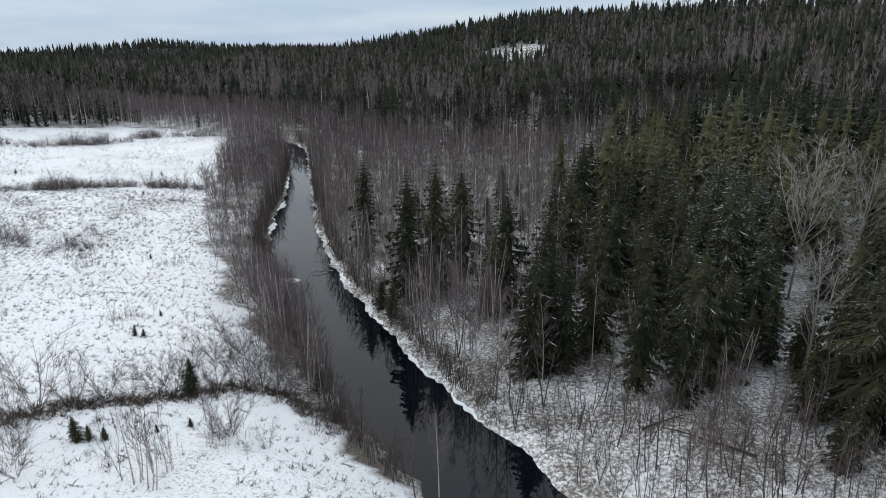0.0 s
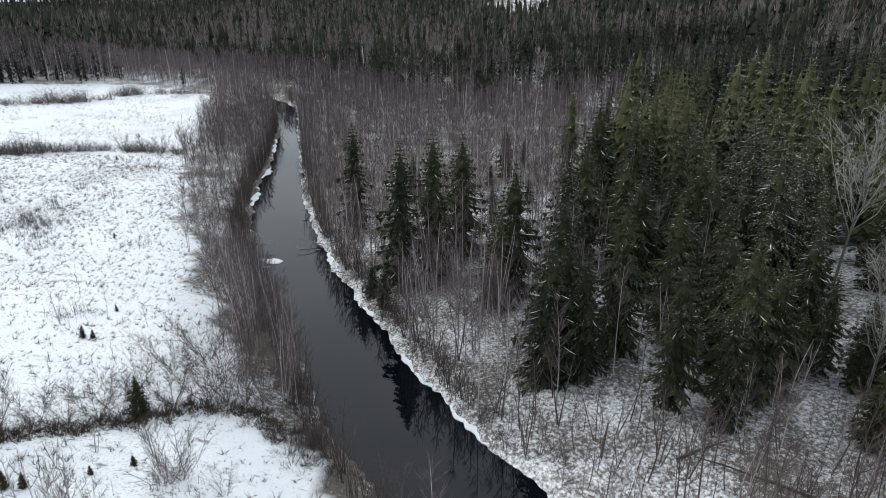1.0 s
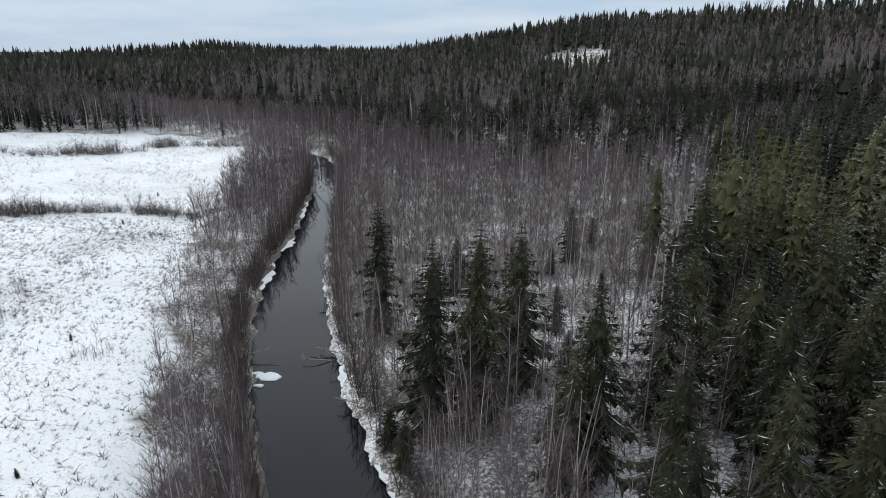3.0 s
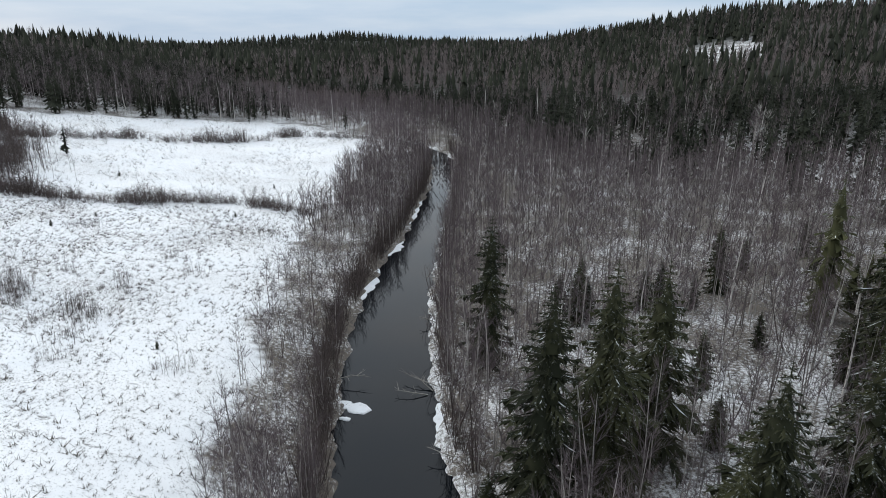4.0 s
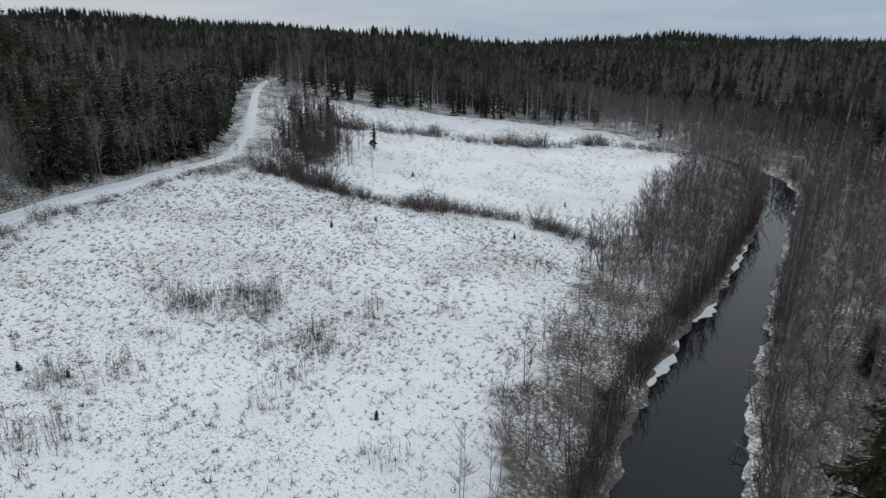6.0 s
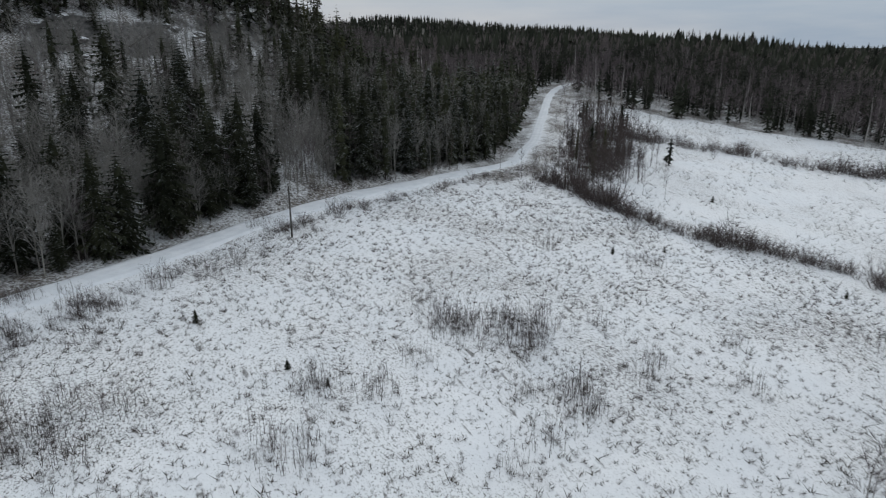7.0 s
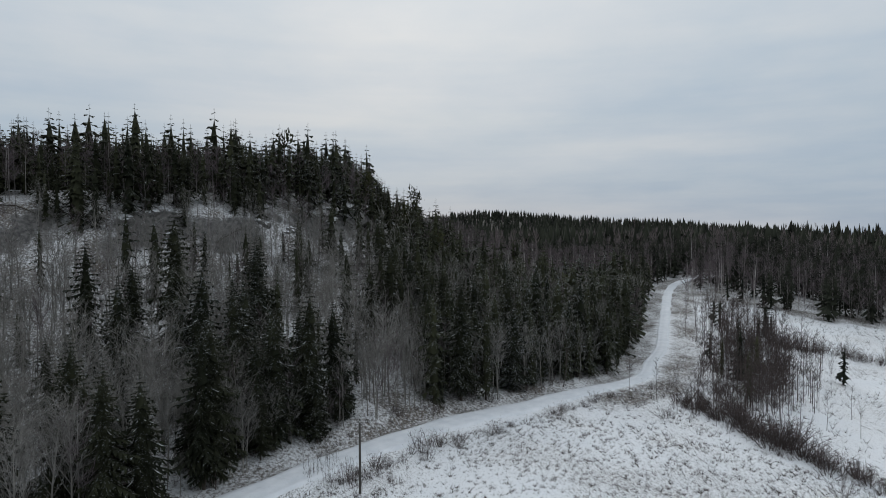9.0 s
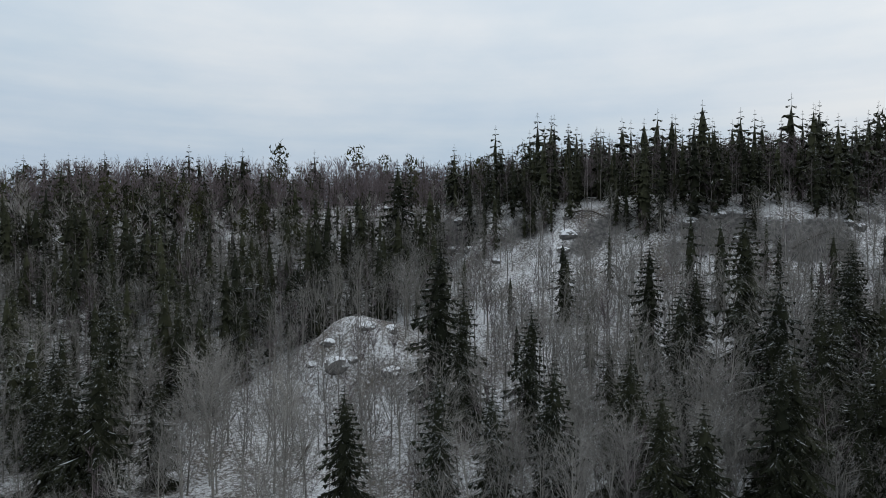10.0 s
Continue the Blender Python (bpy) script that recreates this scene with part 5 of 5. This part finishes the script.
# dry grass standing out of the snow
gx, gy = jitter(-150, 20, 30, 200, 0.60, 8)
near_ = inside(MEADOW, gx, gy) & (np.abs(road_side(gx, gy)) > 3.2) & (path_far(gx, gy) < 85)
gx, gy = gx[near_], gy[near_]
m = rr.uniform(0, 1, len(gx)) < np.clip(0.55 + 0.35 * rolling(gx, gy, 22, 9), 0.15, 0.95)
joined("dry_grass", [[s] for s in TUFT], (DRY_GRASS,), gx[m], gy[m], 0.3 + 1.1 * rr.uniform(0, 1, m.sum()) ** 2.2, 9, "dry brown grass tufts poking through thin snow", "grass")

# coarser clumps over the rough western meadow
cx, cy = jitter(-140, -40, 40, 150, 1.05, 28)
m = inside(MEADOW, cx, cy) & (np.abs(road_side(cx, cy)) > 3.0) & (rr.uniform(0, 1, len(cx)) < (0.42 + 0.28 * rolling(cx, cy, 14, 29)) * ramp((-cx - 42) / 30))
joined("heath_clumps", [[s] for s in CLUMP], (SHRUB_TWIGS,), cx[m], cy[m], 0.35 + 0.75 * rr.uniform(0, 1, m.sum()) ** 1.8, 30, "small dark tufts of heath and dead grass in snow", "heath")

# the brown grass of the ditch
dx, dy = along([(-50, 45), (-41, 46.6), (-37.8, 48.6), (-34.9, 51), (-30.5, 53), (-26.2, 54.6), (-22, 57.4), (-18, 59.5), (-15, 56)], 0.035, 0.75, 33)
joined("ditch_grass", [[s] for s in TUFT], (DRY_GRASS,), dx, dy, rr.uniform(0.7, 1.7, len(dx)), 34, "matted brown grass along the snowy ditch", "grass")

wx, wy = jitter(-225, -50, 120, 275, 1.9, 18)
m = inside(MEADOW, wx, wy) & (path_far(wx, wy) > 70) & (np.abs(road_side(wx, wy)) > 4) & (rolling(wx, wy, 30, 19) + 0.6 * rolling(wx, wy, 9, 20) > 0.0)
joined("standing_weeds", [[s] for s in WEED], (DRY_GRASS,), wx[m], wy[m], rr.uniform(0.6, 1.3, m.sum()), 19, "dry brown weeds standing over the far meadow snow", "weeds")


# ---- things by the road and the river ----
def utility_pole(x, y, h, arm):
    z = float(height([x], [y])[0])
    ob = tagged(new("utility_pole"), "weathered wooden utility pole standing beside the snowy road", "utility pole", "poles along the road")
    ob.location = (x, y, z)
    heap = Heap()
    heap.tube([(0, 0, -0.5), (0.0, 0, h * 0.5), (0, 0, h - 0.05), (0, 0, h)], [0.13, 0.115, 0.10, 0.06], 10)
    part("pole", mesh_of("pole", *heap.arrays(), [POLE_WOOD]), ob)
    spots, holder = [], ob
    if arm:
        bm = bmesh.new()
        bmesh.ops.create_cube(bm, size=1, matrix=Matrix.LocRotScale((0, -0.14, h - 0.35), Euler((0, 0, 0.9)), (2.0, 0.1, 0.12)))
        bmesh.ops.bevel(bm, geom=bm.edges[:], offset=0.012, segments=1)
        me = bpy.data.meshes.new("crossarm")
        bm.to_mesh(me)
        me.materials.append(POLE_WOOD)
        holder = part("crossarm", me, ob)
        spots = [(math.cos(0.9) * s, -0.14 + math.sin(0.9) * s, h - 0.29) for s in (-0.9, 0.9)] + [(0, 0, h)]
    else:
        spots = [(0.16, 0, h - 0.35)]
    for s in spots:
        heap = Heap()
        heap.tube([s, (s[0], s[1], s[2] + 0.06), (s[0], s[1], s[2] + 0.1), (s[0], s[1], s[2] + 0.2), (s[0], s[1], s[2] + 0.24)], [0.02, 0.02, 0.07, 0.055, 0.01], 8)
        part("insulator", mesh_of("insulator", *heap.arrays(), [PORCELAIN]), holder, "small white porcelain insulator")
    return ob


utility_pole(-108.9, 83.6, 7.6, False)
utility_pole(-84.6, 50.2, 8.4, True)


def ice_floe(x, y, size, seed):
    r = np.random.RandomState(seed)
    a = np.linspace(0, 6.28, 14, endpoint=False)
    rad = size * (1 + 0.25 * r.normal(size=14)) * (1 + 0.35 * np.cos(2 * a))
    top = np.column_stack([np.cos(a) * rad, np.sin(a) * rad, np.full(14, 0.10)])
    low = top * (1.04, 1.04, 0) - (0, 0, 0.12)
    v = np.vstack([top * (0.93, 0.93, 1) + (0, 0, 0.03), top, low, [[0, 0, 0.17]]])
    f = []
    for i in range(14):
        j = (i + 1) % 14
        f += [(42, i, j), (i, 14 + i, 14 + j), (i, 14 + j, j), (14 + i, 28 + i, 28 + j), (14 + i, 28 + j, 14 + j)]
    ob = tagged(new("ice_floe", mesh_of("ice_floe", v, f, [SNOW])), "snow-covered ice floe stuck at the river bank", "ice floe")
    ob.location = (x, y, WATER)
    return ob


ice_floe(-29.4, 101.2, 1.25, 3)
ice_floe(-28.9, 98.9, 0.42, 4)


def fallen_branch(x, y, z, length, turn, lift, seed, label):
    """A dead branch: a curved stem with a few forks."""
    r = np.random.RandomState(seed)
    heap = Heap()
    s = np.linspace(0, 1, 6)
    line = np.column_stack([s * length, 0.12 * length * np.sin(s * 2.5), lift * np.sin(s * 1.9)])
    heap.tube(line, 0.06 * (1 - s) + 0.018, 5)
    ob = tagged(new("fallen_branch", mesh_of("fallen_branch", *heap.arrays(), [ASPEN_BARK])), label, "branch", "fallen branches")
    for _ in range(6):
        q = r.uniform(0.25, 0.9)
        b = np.array([np.interp(q, s, line[:, i]) for i in range(3)])
        e = b + np.array([r.uniform(0.1, 0.25), r.normal(0, 0.16), r.uniform(0.0, 0.16)]) * length
        twig = Heap()
        twig.tube([b, (b + e) / 2 + r.normal(0, 0.03, 3), e], [0.03, 0.02, 0.008], 4)
        part("twig", mesh_of("twig", *twig.arrays(), [ASPEN_BARK]), ob)
    ob.matrix_world = pose(x, y, z, 0, 0, turn)
    return ob


for x_, y_, l_, a_ in ((-21.9, 107.5, 4.2, 165), (-22.3, 105.8, 3.6, 190), (-22.0, 106.7, 3.0, 140), (-33.2, 104.6, 4.4, 12), (-16.4, 95.6, 2.6, 175), (-32.9, 99, 2.4, 30), (-26.6, 122.5, 2.6, 170), (4.6, 58.2, 4.5, 120), (-30.6, 137.5, 2.5, 185)):
    fallen_branch(x_, y_, max(float(height([x_], [y_])[0]), WATER) + 0.05, l_, a_, 0.5, int(l_ * 10 + y_), "dead snow-dusted branch reaching out over the river")


def fallen_log(x, y, length, turn, seed):
    r = np.random.RandomState(seed)
    heap = Heap()
    s = np.linspace(0, 1, 5)
    c, sn = math.cos(radians(turn)), math.sin(radians(turn))
    px, py = x + c * s * length, y + sn * s * length
    pz = height(px, py) + 0.12 + 0.5 * s * r.uniform(0.2, 1.0)
    heap.tube(np.column_stack([px - x, py - y, pz - pz[0]]), 0.13 * (1 - 0.6 * s), 7)
    for q in (0.35, 0.5, 0.62, 0.8):
        b = np.array([np.interp(q, s, v) for v in (px - x, py - y, pz - pz[0])])
        heap.tube([b, b + r.normal(0, 0.5, 3) + (0, 0, 0.4)], [0.03, 0.01], 4)
    ob = tagged(new("fallen_log", mesh_of("fallen_log", *heap.arrays(), [SPRUCE_BARK])), "fallen tree trunk lying in snow under trees", "log", "fallen logs")
    ob.location = (x, y, float(pz[0]))
    return ob


for i_, (x_, y_, l_, a_) in enumerate(((27, 50, 9, 150), (18, 55, 5, 20), (24, 58, 6, 100), (-101, 47, 5, 60), (-112, 57, 6, 200), (-170, 25, 9, 100), (-172, 40, 8, 250), (-168, 52, 7, 60), (-108, 20, 5, 30), (12, 56, 4, 70), (-176, 62, 8, 140))):
    fallen_log(x_, y_, l_, a_, 200 + i_)


def boulder(x, y, size, seed):
    r = np.random.RandomState(seed)
    bm = bmesh.new()
    bmesh.ops.create_icosphere(bm, subdivisions=3, radius=1.0)
    off = Vector(r.uniform(0, 50, 3))
    for v in bm.verts:
        k = 1 + 0.35 * noise.noise(v.co * 0.9 + off) + 0.14 * noise.noise(v.co * 2.6 + off)
        v.co = Vector((v.co.x * 1.25, v.co.y, v.co.z * 0.72)) * k * size
    me = bpy.data.meshes.new("boulder")
    bm.to_mesh(me)
    bm.free()
    me.materials.append(SNOWY_ROCK)
    ob = tagged(new("boulder", me), "grey granite boulder capped with snow on the hillside", "boulder", "boulders of the hill")
    ob.matrix_world = pose(x, y, float(height([x], [y])[0]) - 0.1 * size, 0, 0, r.uniform(0, 360))
    return ob


def snowy_rock():
    m, n, l, b = material("snow_capped_granite", 0.85)
    p = place(n, l)
    rock = steps(n, l, grain(n, l, p, 1.4, 6), (0.3, (0.07, 0.07, 0.07)), (0.7, (0.24, 0.23, 0.22)))
    g, s = n.new("ShaderNodeNewGeometry"), n.new("ShaderNodeSeparateXYZ")
    l.new(g.outputs["Normal"], s.inputs[0])
    cap = steps(n, l, sums(n, l, "ADD", s.outputs["Z"], sums(n, l, "MULTIPLY", grain(n, l, p, 1.2, 5), 0.8)), (0.80, 0.0), (0.95, 1.0))
    l.new(blend(n, l, cap, rock, (0.84, 0.86, 0.88)), b.inputs["Base Color"])
    bumped(n, l, b, grain(n, l, p, 4, 6), 0.6, 0.1)
    return m


SNOWY_ROCK = snowy_rock()
br = np.random.RandomState(33)
for i_ in range(34):
    a_ = br.uniform(-1.0, 0.95)
    x_, y_ = -268 + 101 * math.cos(a_) * br.uniform(0.97, 1.05), 18 + 86 * math.sin(a_)
    boulder(x_, y_, br.uniform(0.5, 1.5), 300 + i_)
for i_, (x_, y_, s_) in enumerate(((-125, 14, 1.1), (-122.5, 9, 0.9), (-128, 16, 1.0), (-121, 15, 0.8), (-119, 9, 0.7), (-130, 8, 1.0), (-119.5, 13.5, 1.8), (-122.5, 20.5, 1.3))):
    boulder(x_, y_, s_, 350 + i_)


def ice_shelf(y0, y1, side, wide, seed):
    """A ledge of snow-covered ice along one bank."""
    r = np.random.RandomState(seed)
    line = RIVER_LINE[(RIVER_LINE[:, 1] > y0) & (RIVER_LINE[:, 1] < y1)]
    line = polyline([tuple(p) for p in line], 0.5)
    n = len(line)
    u = np.linspace(0, 1, n)
    reach = wide * np.sin(u * math.pi) ** 0.6 * (0.75 + 0.35 * np.sin(u * 17 + seed) * np.sin(u * 7)) + r.normal(0, 0.05, n)
    hw = line[:, 2]
    out, inn = side * (hw + 0.7), side * (hw - 0.35 - np.maximum(reach, 0.05))
    offs = [out, inn + side * 0.12, inn, inn] if side > 0 else [inn, inn, inn + side * 0.12, out]
    lifts = [0.16, 0.14, 0.07, -0.12] if side > 0 else [-0.12, 0.07, 0.14, 0.16]
    me = ribbon("ice_shelf", line, WATER, offs, lifts, SNOW)
    return tagged(new("ice_shelf", me), "ledge of snow-covered ice along the river bank", "ice shelf", "ice along the river", "structure")


for y0_, y1_, s_, w_, k_ in ((128, 142, -1, 1.3, 1), (147, 158, -1, 1.9, 2), (166, 190, -1, 0.9, 3), (53, 63, 1, 0.9, 4), (64, 75, 1, 0.8, 5), (78, 88, 1, 0.7, 6), (94, 104, 1, 0.6, 7)):
    ice_shelf(y0_, y1_, s_, w_, k_)
